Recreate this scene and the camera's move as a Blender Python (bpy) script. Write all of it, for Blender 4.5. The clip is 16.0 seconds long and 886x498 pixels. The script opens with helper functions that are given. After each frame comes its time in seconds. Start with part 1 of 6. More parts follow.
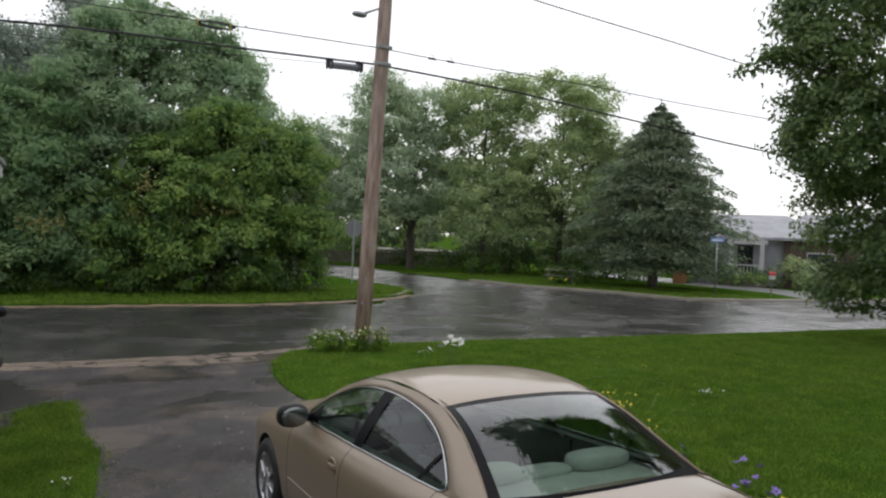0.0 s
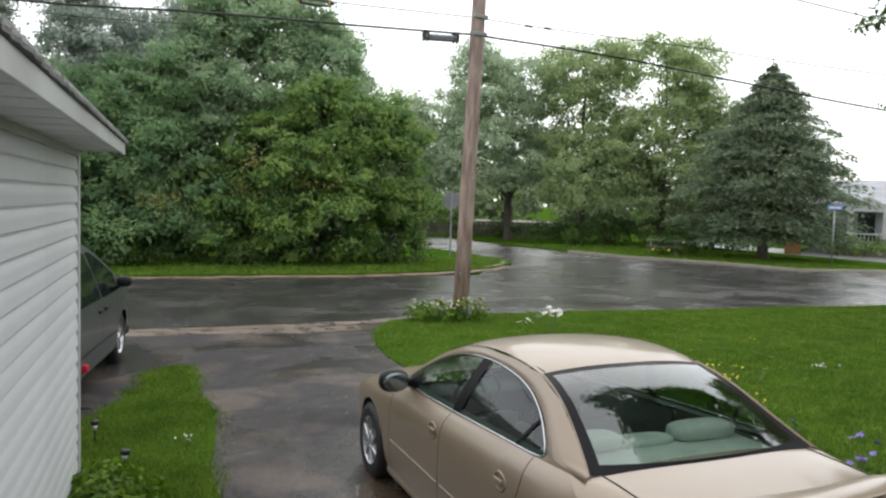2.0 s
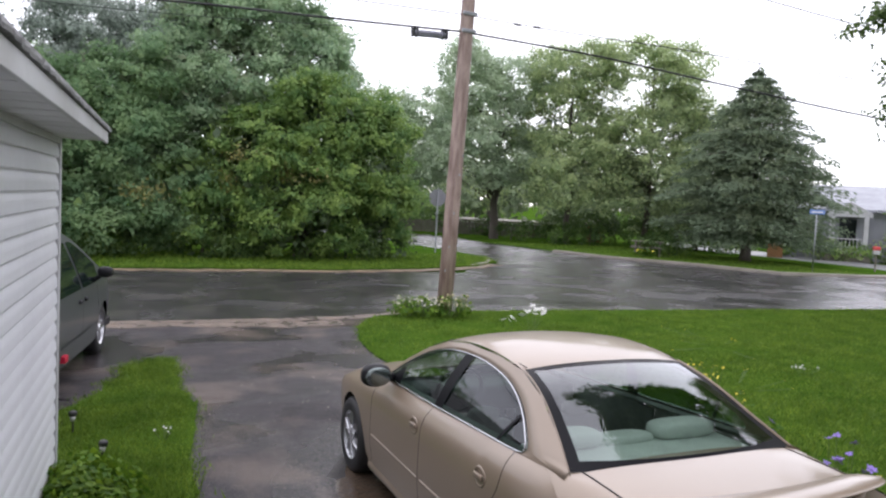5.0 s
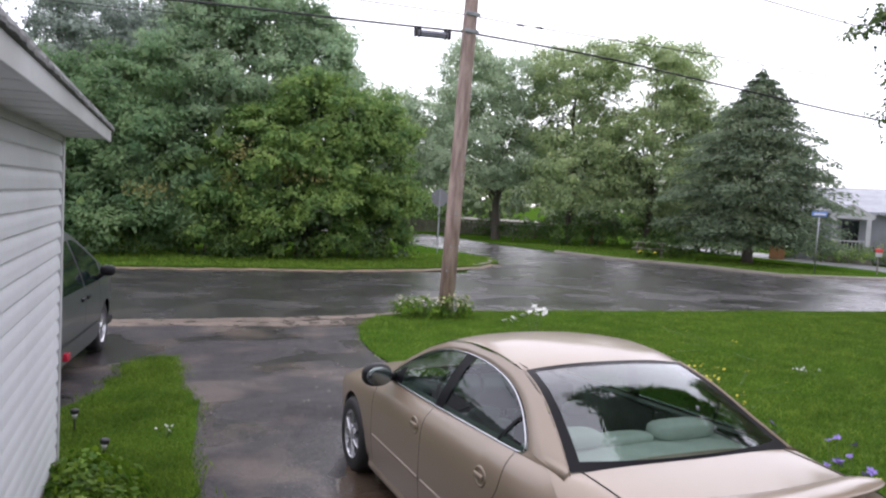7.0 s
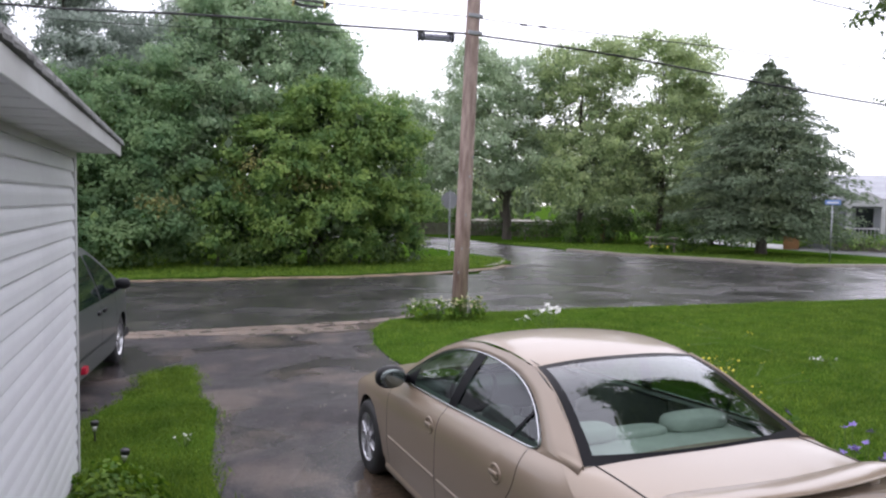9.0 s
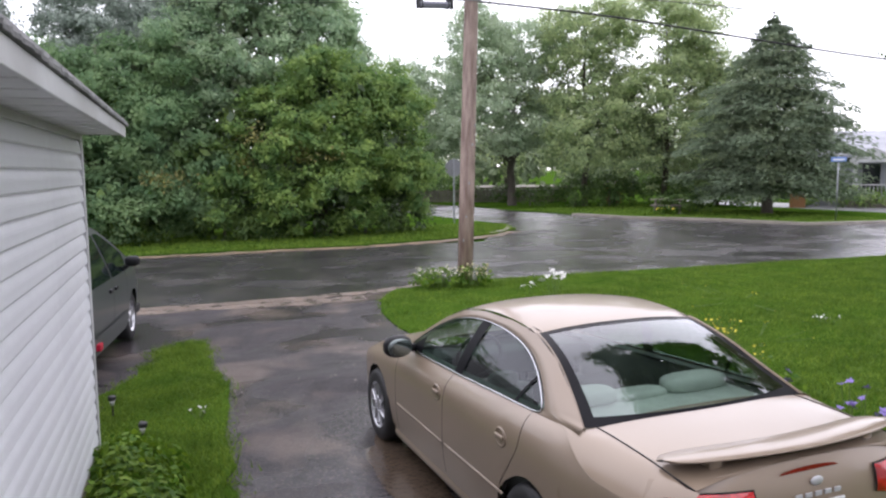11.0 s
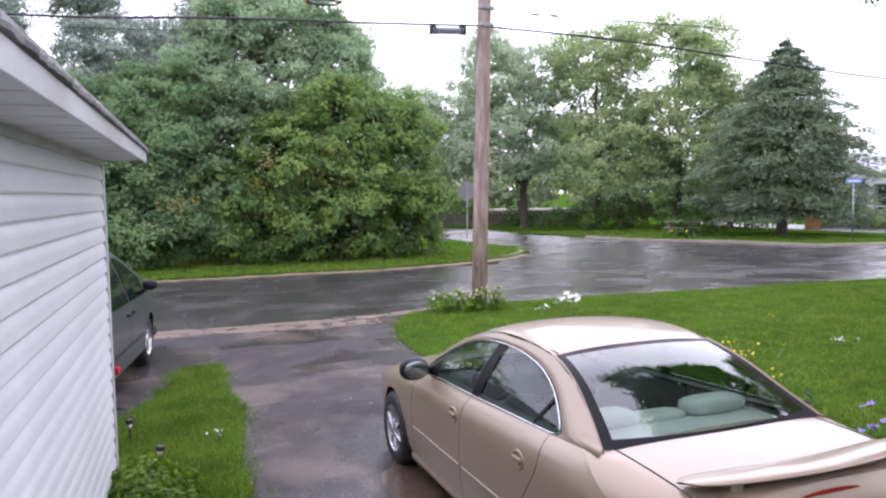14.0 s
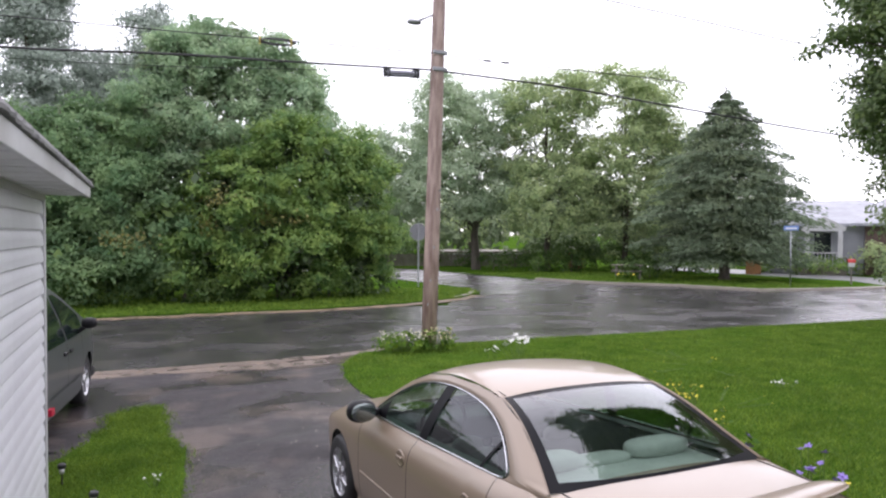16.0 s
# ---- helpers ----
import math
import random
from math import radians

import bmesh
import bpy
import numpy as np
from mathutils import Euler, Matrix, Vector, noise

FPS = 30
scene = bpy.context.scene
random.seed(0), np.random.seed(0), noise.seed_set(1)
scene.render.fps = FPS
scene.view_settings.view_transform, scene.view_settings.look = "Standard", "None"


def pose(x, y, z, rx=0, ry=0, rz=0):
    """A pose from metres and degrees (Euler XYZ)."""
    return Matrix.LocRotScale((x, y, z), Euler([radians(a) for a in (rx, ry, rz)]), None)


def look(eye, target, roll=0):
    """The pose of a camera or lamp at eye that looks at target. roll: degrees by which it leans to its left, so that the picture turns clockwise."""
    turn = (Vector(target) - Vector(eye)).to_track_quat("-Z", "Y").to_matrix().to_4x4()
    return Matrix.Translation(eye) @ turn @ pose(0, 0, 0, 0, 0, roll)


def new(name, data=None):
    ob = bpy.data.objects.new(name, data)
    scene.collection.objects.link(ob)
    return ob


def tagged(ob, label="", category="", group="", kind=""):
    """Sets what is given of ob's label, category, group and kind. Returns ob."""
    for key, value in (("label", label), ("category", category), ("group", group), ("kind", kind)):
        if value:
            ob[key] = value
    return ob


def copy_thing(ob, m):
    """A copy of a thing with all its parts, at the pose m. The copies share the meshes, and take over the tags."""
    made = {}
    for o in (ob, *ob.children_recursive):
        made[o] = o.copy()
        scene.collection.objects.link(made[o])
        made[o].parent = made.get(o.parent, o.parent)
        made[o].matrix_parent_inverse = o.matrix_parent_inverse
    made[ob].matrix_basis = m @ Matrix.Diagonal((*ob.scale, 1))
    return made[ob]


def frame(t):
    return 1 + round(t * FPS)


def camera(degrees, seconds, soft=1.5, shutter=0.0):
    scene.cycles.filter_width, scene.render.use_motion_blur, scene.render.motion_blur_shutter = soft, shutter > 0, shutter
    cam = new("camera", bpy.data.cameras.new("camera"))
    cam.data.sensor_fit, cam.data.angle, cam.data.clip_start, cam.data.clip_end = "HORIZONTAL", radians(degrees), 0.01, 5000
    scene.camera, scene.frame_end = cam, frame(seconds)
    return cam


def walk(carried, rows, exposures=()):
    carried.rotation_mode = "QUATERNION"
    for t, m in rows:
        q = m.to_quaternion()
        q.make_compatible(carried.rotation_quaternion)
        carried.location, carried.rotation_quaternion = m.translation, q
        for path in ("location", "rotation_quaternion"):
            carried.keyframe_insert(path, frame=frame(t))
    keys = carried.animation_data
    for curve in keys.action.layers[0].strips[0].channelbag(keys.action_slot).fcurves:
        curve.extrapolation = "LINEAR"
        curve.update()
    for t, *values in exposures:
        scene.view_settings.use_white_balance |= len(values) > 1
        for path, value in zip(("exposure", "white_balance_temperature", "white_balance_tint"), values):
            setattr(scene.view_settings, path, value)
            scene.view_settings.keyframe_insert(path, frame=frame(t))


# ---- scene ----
cam = camera(62.0, 16.0, soft=2.3)

PATH = [
    (0.0, pose(0.019, 0.210, 2.413, 88.85, -2.45, -26.98)),
    (0.5, pose(0.008, 0.196, 2.400, 85.97, -1.69, -20.08)),
    (1.0, pose(0.002, 0.188, 2.397, 85.78, -1.66, -17.54)),
    (1.5, pose(0.004, 0.188, 2.406, 86.91, -1.56, -17.92)),
    (2.0, pose(0.011, 0.183, 2.391, 86.40, -1.72, -19.42)),
    (2.5, pose(0.014, 0.187, 2.387, 86.61, -1.36, -20.12)),
    (3.0, pose(0.015, 0.190, 2.392, 86.39, -0.93, -19.92)),
    (3.5, pose(0.021, 0.184, 2.389, 86.39, -1.12, -20.34)),
    (4.0, pose(0.021, 0.188, 2.373, 86.25, -2.77, -20.59)),
    (6.5, pose(0.021, 0.181, 2.373, 86.27, -2.84, -20.36)),
    (7.0, pose(0.019, 0.177, 2.375, 86.25, -3.11, -20.32)),
    (7.5, pose(0.022, 0.174, 2.371, 86.28, -3.40, -20.01)),
    (8.0, pose(0.021, 0.177, 2.371, 86.32, -3.78, -20.11)),
    (8.5, pose(0.026, 0.160, 2.374, 86.13, -3.65, -20.41)),
    (8.7, pose(0.034, 0.148, 2.364, 86.72, -2.01, -19.67)),
    (11.0, pose(0.026, 0.031, 2.400, 83.90, 0.59, -19.13)),
    (11.5, pose(0.019, 0.016, 2.404, 84.06, 0.40, -19.16)),
    (12.0, pose(0.006, 0.006, 2.402, 83.73, -0.03, -18.71)),
    (12.5, pose(0.000, 0.000, 2.400, 84.10, 0.70, -19.77)),
    (13.0, pose(0.001, -0.030, 2.418, 84.08, -0.57, -18.49)),
    (13.5, pose(0.001, -0.006, 2.413, 85.71, -0.57, -18.97)),
    (14.0, pose(-0.007, 0.009, 2.398, 85.73, 0.89, -18.16)),
    (14.5, pose(-0.007, -0.001, 2.402, 86.22, 0.61, -18.81)),
    (15.0, pose(0.002, -0.014, 2.405, 86.05, 1.53, -17.90)),
    (15.5, pose(0.012, -0.026, 2.411, 85.44, 0.28, -18.49)),
    (16.0, pose(-0.003, -0.007, 2.406, 88.83, -0.08, -21.91)),
]
walk(cam, PATH, [
    (0.0, -0.44, 6500, 10), (0.5, -0.35, 6500, 8), (1.0, -0.2, 6500, 8), (2.0, 0.12, 6500, 8), (4.0, 0.3, 6260, 16), (8.7, 0.28, 6120, 20),
    (10.8, 0.4, 6180, 20), (12.5, 0.72, 6030, 23), (14.0, 0.77, 5980, 26), (15.0, 0.72, 5980, 26), (16.0, 0.46, 6230, 21)])

# ---- light ----
world = bpy.data.worlds.new("overcast_sky")
scene.world = world
world.use_nodes = True
wn, wl = world.node_tree.nodes, world.node_tree.links
sky = wn.new("ShaderNodeTexSky")
sky.sky_type, sky.sun_disc, sky.sun_elevation, sky.sun_rotation = "NISHITA", False, radians(38), radians(25)
dim = wn.new("ShaderNodeVectorMath")
dim.operation = "SCALE"
dim.inputs["Scale"].default_value = 0.10
wl.new(sky.outputs[0], dim.inputs[0])
cloud = wn.new("ShaderNodeMix")
cloud.data_type = "RGBA"
cloud.inputs["Factor"].default_value = 0.88
cloud.inputs["B"].default_value = (1.0, 1.0, 1.02, 1)
wl.new(dim.outputs[0], cloud.inputs["A"])
wl.new(cloud.outputs["Result"], wn["Background"].inputs["Color"])
wn["Background"].inputs["Strength"].default_value = 1.65
sun = new("sun", bpy.data.lights.new("sun", "SUN"))
sun.data.energy, sun.data.angle, sun.data.color = 0.8, radians(110), (1.0, 0.97, 0.92)
sun.matrix_world = look((8, 14, 20), (0, 0, 0))


# ---- materials ----
def mat(name, color, rough=0.6, metal=0.0, scale=0.0, vary=0.0, bump=0.0, second=None, coat=0.0, spec=0.5, island=0.0,
        fine=0.0, stretch=(1, 1, 1), rough_vary=0.0, translucent=0.0, coat_rough=0.04):
    """A surface with two scales of variation, relief and wear."""
    m = bpy.data.materials.new(name)
    m.use_nodes = True
    n, l = m.node_tree.nodes, m.node_tree.links
    b = n["Principled BSDF"]
    b.inputs["Base Color"].default_value = (*color, 1)
    b.inputs["Roughness"].default_value, b.inputs["Metallic"].default_value = rough, metal
    b.inputs["Specular IOR Level"].default_value = spec
    b.inputs["Coat Weight"].default_value, b.inputs["Coat Roughness"].default_value = coat, coat_rough
    if scale or island:
        co = n.new("ShaderNodeTexCoord")
        mp = n.new("ShaderNodeMapping")
        mp.inputs["Scale"].default_value = stretch
        l.new(co.outputs["Object"], mp.inputs["Vector"])
        big, small = n.new("ShaderNodeTexNoise"), n.new("ShaderNodeTexNoise")
        big.inputs["Scale"].default_value, big.inputs["Detail"].default_value = scale or 1, 4
        small.inputs["Scale"].default_value, small.inputs["Detail"].default_value = fine or (scale or 1) * 14, 3
        for q in (big, small):
            l.new(mp.outputs[0], q.inputs["Vector"])
        ramp = n.new("ShaderNodeValToRGB")
        ramp.color_ramp.elements[0].position, ramp.color_ramp.elements[1].position = 0.36, 0.64
        lo = second or tuple(c * (1 - vary) for c in color)
        ramp.color_ramp.elements[0].color, ramp.color_ramp.elements[1].color = (*lo, 1), (*color, 1)
        l.new(big.outputs["Fac"], ramp.inputs[0])
        mul = n.new("ShaderNodeMix")
        mul.data_type, mul.blend_type = "RGBA", "MULTIPLY"
        mul.inputs["Factor"].default_value = 1.0
        grain = n.new("ShaderNodeMapRange")
        grain.inputs["To Min"].default_value, grain.inputs["To Max"].default_value = 1 - vary, 1 + vary
        l.new(small.outputs["Fac"], grain.inputs["Value"])
        l.new(ramp.outputs[0], mul.inputs["A"])
        l.new(grain.outputs[0], mul.inputs["B"])
        out = mul.outputs["Result"]
        if island:
            geo = n.new("ShaderNodeNewGeometry")
            hsv = n.new("ShaderNodeHueSaturation")
            va, hu = n.new("ShaderNodeMapRange"), n.new("ShaderNodeMapRange")
            va.inputs["To Min"].default_value, va.inputs["To Max"].default_value = 1 - island, 1 + island
            hu.inputs["To Min"].default_value, hu.inputs["To Max"].default_value = 0.5 + 0.05 * island, 0.5 - 0.06 * island
            l.new(geo.outputs["Random Per Island"], va.inputs["Value"])
            l.new(geo.outputs["Random Per Island"], hu.inputs["Value"])
            l.new(va.outputs[0], hsv.inputs["Value"])
            l.new(hu.outputs[0], hsv.inputs["Hue"])
            l.new(out, hsv.inputs["Color"])
            out = hsv.outputs[0]
        l.new(out, b.inputs["Base Color"])
        if rough_vary:
            rr = n.new("ShaderNodeMapRange")
            rr.inputs["From Min"].default_value, rr.inputs["From Max"].default_value = 0.36, 0.64
            rr.inputs["To Min"].default_value, rr.inputs["To Max"].default_value = rough - rough_vary, rough + rough_vary
            l.new(big.outputs["Fac"], rr.inputs["Value"])
            l.new(rr.outputs[0], b.inputs["Roughness"])
        if bump:
            bp = n.new("ShaderNodeBump")
            bp.inputs["Strength"].default_value, bp.inputs["Distance"].default_value = bump, 0.01
            l.new(small.outputs["Fac"], bp.inputs["Height"])
            l.new(bp.outputs[0], b.inputs["Normal"])
        if translucent:
            tr, mix = n.new("ShaderNodeBsdfTranslucent"), n.new("ShaderNodeMixShader")
            l.new(out, tr.inputs["Color"])
            mix.inputs[0].default_value = translucent
            l.new(b.outputs[0], mix.inputs[1])
            l.new(tr.outputs[0], mix.inputs[2])
            l.new(mix.outputs[0], n["Material Output"].inputs["Surface"])
    return m


def glass(name, tint, rough=0.0, shine=1.0):
    """A thin tinted pane: it lets light straight through and mirrors the sky."""
    m = bpy.data.materials.new(name)
    m.use_nodes = True
    n, l = m.node_tree.nodes, m.node_tree.links
    clear, gloss, mix, fres = (n.new("ShaderNodeBsdfTransparent"), n.new("ShaderNodeBsdfGlossy"), n.new("ShaderNodeMixShader"),
                               n.new("ShaderNodeLayerWeight"))
    clear.inputs["Color"].default_value = (*tint, 1)
    gloss.inputs["Roughness"].default_value = rough
    gloss.inputs["Color"].default_value = (0.95, 0.97, 1.0, 1)
    up, add = n.new("ShaderNodeMath"), n.new("ShaderNodeMath")
    up.operation, add.operation = "POWER", "MULTIPLY_ADD"
    fres.inputs["Blend"].default_value = 0.5
    l.new(fres.outputs["Facing"], up.inputs[0])
    up.inputs[1].default_value = 3.5
    l.new(up.outputs[0], add.inputs[0])
    add.inputs[1].default_value, add.inputs[2].default_value = 0.85 * shine, 0.085 * shine
    l.new(add.outputs[0], mix.inputs[0])
    l.new(clear.outputs[0], mix.inputs[1])
    l.new(gloss.outputs[0], mix.inputs[2])
    l.new(mix.outputs[0], n["Material Output"].inputs["Surface"])
    return m


def wet_asphalt(name, base, dark, silt, silt_amount, puddle, relief=1.0, gloss=(0.08, 0.36), spec=0.5):
    """Rain-wet asphalt: fine stones, worn and silted patches, and a water film that lies smooth in the hollows."""
    m = bpy.data.materials.new(name)
    m.use_nodes = True
    n, l = m.node_tree.nodes, m.node_tree.links
    b = n["Principled BSDF"]
    co = n.new("ShaderNodeTexCoord")

    def noise_at(scale, detail=4, stretch=(1, 1, 1), distort=0.0):
        mp, t = n.new("ShaderNodeMapping"), n.new("ShaderNodeTexNoise")
        mp.inputs["Scale"].default_value = stretch
        l.new(co.outputs["Object"], mp.inputs[0])
        l.new(mp.outputs[0], t.inputs["Vector"])
        t.inputs["Scale"].default_value, t.inputs["Detail"].default_value, t.inputs["Distortion"].default_value = scale, detail, distort
        return t.outputs["Fac"]

    def mapped(v, a, c, lo, hi):
        r = n.new("ShaderNodeMapRange")
        for key, val in (("From Min", a), ("From Max", c), ("To Min", lo), ("To Max", hi)):
            r.inputs[key].default_value = val
        l.new(v, r.inputs["Value"])
        return r.outputs[0]

    def blend(f, x, y):
        q = n.new("ShaderNodeMix")
        q.data_type = "RGBA"
        l.new(f, q.inputs["Factor"])
        for key, val in (("A", x), ("B", y)):
            if isinstance(val, tuple):
                q.inputs[key].default_value = (*val, 1)
            else:
                l.new(val, q.inputs[key])
        return q.outputs["Result"]

    grain, worn, pool = noise_at(70, 4), noise_at(0.9, 9, distort=0.4), noise_at(0.6, 7, (0.8, 1.2, 1), 0.5)
    mottle = noise_at(18, 6)
    col = blend(mapped(grain, 0.3, 0.7, 0, 1), dark, base)
    col = blend(mapped(mottle, 0.42, 0.58, 0, 0.85), col, dark)
    col = blend(mapped(noise_at(3.5, 10, distort=0.8), 0.44, 0.60, 0, 0.65), col, tuple(c * 0.75 for c in dark))
    col = blend(mapped(worn, 0.50, 0.62, 0, silt_amount), col, silt)
    col = blend(mapped(noise_at(42, 3), 0.57, 0.64, 0, 0.35), col, tuple(min(1.0, c * 1.7) for c in silt))
    col = blend(mapped(noise_at(30, 5), 0.60, 0.70, 0, 0.7), col, tuple(c * 0.6 for c in dark))
    l.new(col, b.inputs["Base Color"])
    l.new(mapped(pool, 0.45 - puddle, 0.62, *gloss), b.inputs["Roughness"])
    b.inputs["Specular IOR Level"].default_value = spec
    ripple = noise_at(16, 2)
    h1, h2 = n.new("ShaderNodeBump"), n.new("ShaderNodeBump")
    h1.inputs["Distance"].default_value, h2.inputs["Distance"].default_value = 0.018 * relief, 0.006 * relief
    l.new(mapped(pool, 0.45 - puddle, 0.62, 0.15, 0.9), h1.inputs["Strength"])
    l.new(grain, h1.inputs["Height"])
    h2.inputs["Strength"].default_value = 0.22
    l.new(ripple, h2.inputs["Height"])
    l.new(h1.outputs[0], h2.inputs["Normal"])
    l.new(h2.outputs[0], b.inputs["Normal"])
    return m


ROAD = wet_asphalt("wet_road_asphalt", (0.062, 0.058, 0.060), (0.034, 0.032, 0.034), (0.09, 0.082, 0.078), 0.6, 0.08, 0.35, (0.17, 0.30), 0.6)
DRIVE = wet_asphalt("wet_driveway_asphalt", (0.068, 0.062, 0.067), (0.027, 0.025, 0.028), (0.15, 0.118, 0.10), 0.6, 0.0, 1.0, (0.24, 0.6), 0.2)
PUDDLE = mat("muddy_water", (0.085, 0.062, 0.044), 0.16, scale=2.0, vary=0.2, bump=0.35, fine=26)
SILT = mat("wet_silt", (0.27, 0.195, 0.13), 0.45, scale=1.6, vary=0.28, bump=0.5, fine=60, second=(0.15, 0.115, 0.085), rough_vary=0.2)
KERB = mat("wet_concrete", (0.30, 0.27, 0.23), 0.45, scale=1.2, vary=0.2, bump=0.3, fine=50)
TURF = mat("turf", (0.06, 0.11, 0.014), 0.8, scale=0.5, vary=0.25, bump=0.8, fine=40, second=(0.033, 0.08, 0.008), spec=0.0)
BLADE = mat("grass_blades", (0.155, 0.25, 0.030), 0.6, scale=2.2, vary=0.3, island=0.26, second=(0.095, 0.172, 0.020), translucent=0.35, spec=0.2)
LEAF = mat("broad_leaves", (0.27, 0.39, 0.10), 0.55, scale=1.6, vary=0.2, island=0.2, second=(0.12, 0.225, 0.07), translucent=0.5, spec=0.3)
LEAF_COOL = mat("grey_green_leaves", (0.25, 0.365, 0.17), 0.65, scale=1.3, vary=0.2, island=0.2, second=(0.135, 0.24, 0.115), translucent=0.55, spec=0.25)
# Undergrowth green darkened to imitate the deep shade below the trees.
LEAF_THICK = mat("shade_darkened_leaves", (0.115, 0.185, 0.048), 0.6, scale=1.2, vary=0.25, island=0.28, second=(0.058, 0.11, 0.034), translucent=0.4, spec=0.3)
# Green paled and greyed: the rain haze is put into the leaf colour.
LEAF_MIST = mat("hazed_green_leaves", (0.41, 0.53, 0.32), 0.65, scale=1.2, vary=0.2, island=0.18, second=(0.275, 0.40, 0.245), translucent=0.55, spec=0.25)
# Dark green holds the shade inside crowns and shrubs.
LEAF_SHADE = mat("inner_shade_leaves", (0.06, 0.10, 0.035), 0.6, scale=1.0, vary=0.2, island=0.25, translucent=0.2)
LEAF_LAWN = mat("dark_green_leaves", (0.15, 0.225, 0.065), 0.45, scale=0.9, vary=0.2, island=0.28, second=(0.09, 0.15, 0.05), translucent=0.4)
LEAF_YELLOW = mat("yellowing_leaves", (0.21, 0.21, 0.05), 0.5, scale=0.5, vary=0.3, island=0.35, translucent=0.28)
# Light and silvery greens, lifted further to carry the haze in their colour.
LEAF_PALE = mat("hazed_light_leaves", (0.455, 0.54, 0.27), 0.6, scale=1.1, vary=0.22, island=0.24, second=(0.30, 0.395, 0.20), translucent=0.55, spec=0.3)
LEAF_GREY = mat("hazed_silvery_leaves", (0.48, 0.57, 0.39), 0.55, scale=0.8, vary=0.2, island=0.22, second=(0.36, 0.46, 0.31), translucent=0.55, spec=0.3)
# Dimmer leaf copy: crown shade in its colour, raised again for haze.
LEAF_DIM = mat("hazed_shade_leaves", (0.27, 0.335, 0.20), 0.6, scale=1.0, vary=0.2, island=0.25, translucent=0.4, spec=0.2)
# Spruce green lightened to include the mist before it.
NEEDLE = mat("hazed_spruce_needles", (0.225, 0.285, 0.185), 1.0, scale=1.6, vary=0.15, island=0.14, second=(0.16, 0.21, 0.14), translucent=0.45, spec=0.0)
# Needle colour washed out to imitate haze over the pines.
PINE = mat("hazed_pine_needles", (0.40, 0.47, 0.40), 0.7, scale=0.4, vary=0.25, island=0.3, translucent=0.35)
BARK = mat("wet_bark", (0.10, 0.08, 0.065), 0.7, scale=2, vary=0.35, bump=0.8, stretch=(4, 4, 0.7), fine=20)
POLE_WOOD = mat("weathered_pole_wood", (0.34, 0.255, 0.215), 0.5, scale=2.2, vary=0.28, bump=0.5, stretch=(4, 4, 0.7), fine=26, second=(0.165, 0.105, 0.085))
VINYL = mat("white_vinyl_siding", (0.67, 0.68, 0.70), 0.38, scale=1.1, vary=0.06, bump=0.06, fine=9, second=(0.61, 0.62, 0.645))
TRIM = mat("white_painted_trim", (0.52, 0.525, 0.53), 0.45, scale=1.5, vary=0.08, second=(0.42, 0.42, 0.415))
SOFFIT = mat("white_soffit", (0.62, 0.62, 0.62), 0.55, scale=2, vary=0.06, second=(0.52, 0.52, 0.51))
SHINGLE = mat("weathered_grey_shingles", (0.20, 0.20, 0.195), 0.7, scale=5, vary=0.4, bump=0.8, fine=60, second=(0.09, 0.092, 0.09))
BLACK = mat("black_rubber", (0.016, 0.016, 0.018), 0.5, scale=8, vary=0.2)
CABLE = mat("black_cable_sheath", (0.02, 0.02, 0.022), 0.5, scale=3, vary=0.2)
STEEL = mat("galvanised_steel", (0.35, 0.36, 0.38), 0.4, metal=0.8, scale=4, vary=0.2)


# ---- building blocks ----
def link(name, bm, material, parent=None, label="", smooth=False):
    me = bpy.data.meshes.new(name)
    bmesh.ops.recalc_face_normals(bm, faces=bm.faces)
    bm.to_mesh(me)
    bm.free()
    for p in me.polygons:
        p.use_smooth = smooth
    me.materials.append(material)
    ob = new(name, me)
    if parent:
        ob.parent = parent
    if label:
        ob["label"] = label
    return ob


def part(name, bm, material, parent, label="", smooth=False):
    return link(name, bm, material, parent, label, smooth)


def thing(name, m, label, category, group="", kind=""):
    e = new(name)
    e.empty_display_size = 0.1
    e.matrix_world = m
    return tagged(e, label, category, group, kind)


def box(bm, x0, x1, y0, y1, z0, z1, bevel=0.0, m=None):
    made = bmesh.ops.create_cube(bm, size=1)["verts"]
    for v in made:
        v.co = Vector(((x0 + x1) / 2 + v.co.x * (x1 - x0), (y0 + y1) / 2 + v.co.y * (y1 - y0), (z0 + z1) / 2 + v.co.z * (z1 - z0)))
    if bevel:
        edges = list({e for v in made for e in v.link_edges})
        made = [v for v in bmesh.ops.bevel(bm, geom=edges, offset=bevel, segments=2, affect="EDGES", profile=0.5)["verts"]]
    if m is not None:
        for v in {v for v in made if v.is_valid}:
            v.co = m @ v.co
    return bm


def cube(x0, x1, y0, y1, z0, z1, bevel=0.0):
    return box(bmesh.new(), x0, x1, y0, y1, z0, z1, bevel)


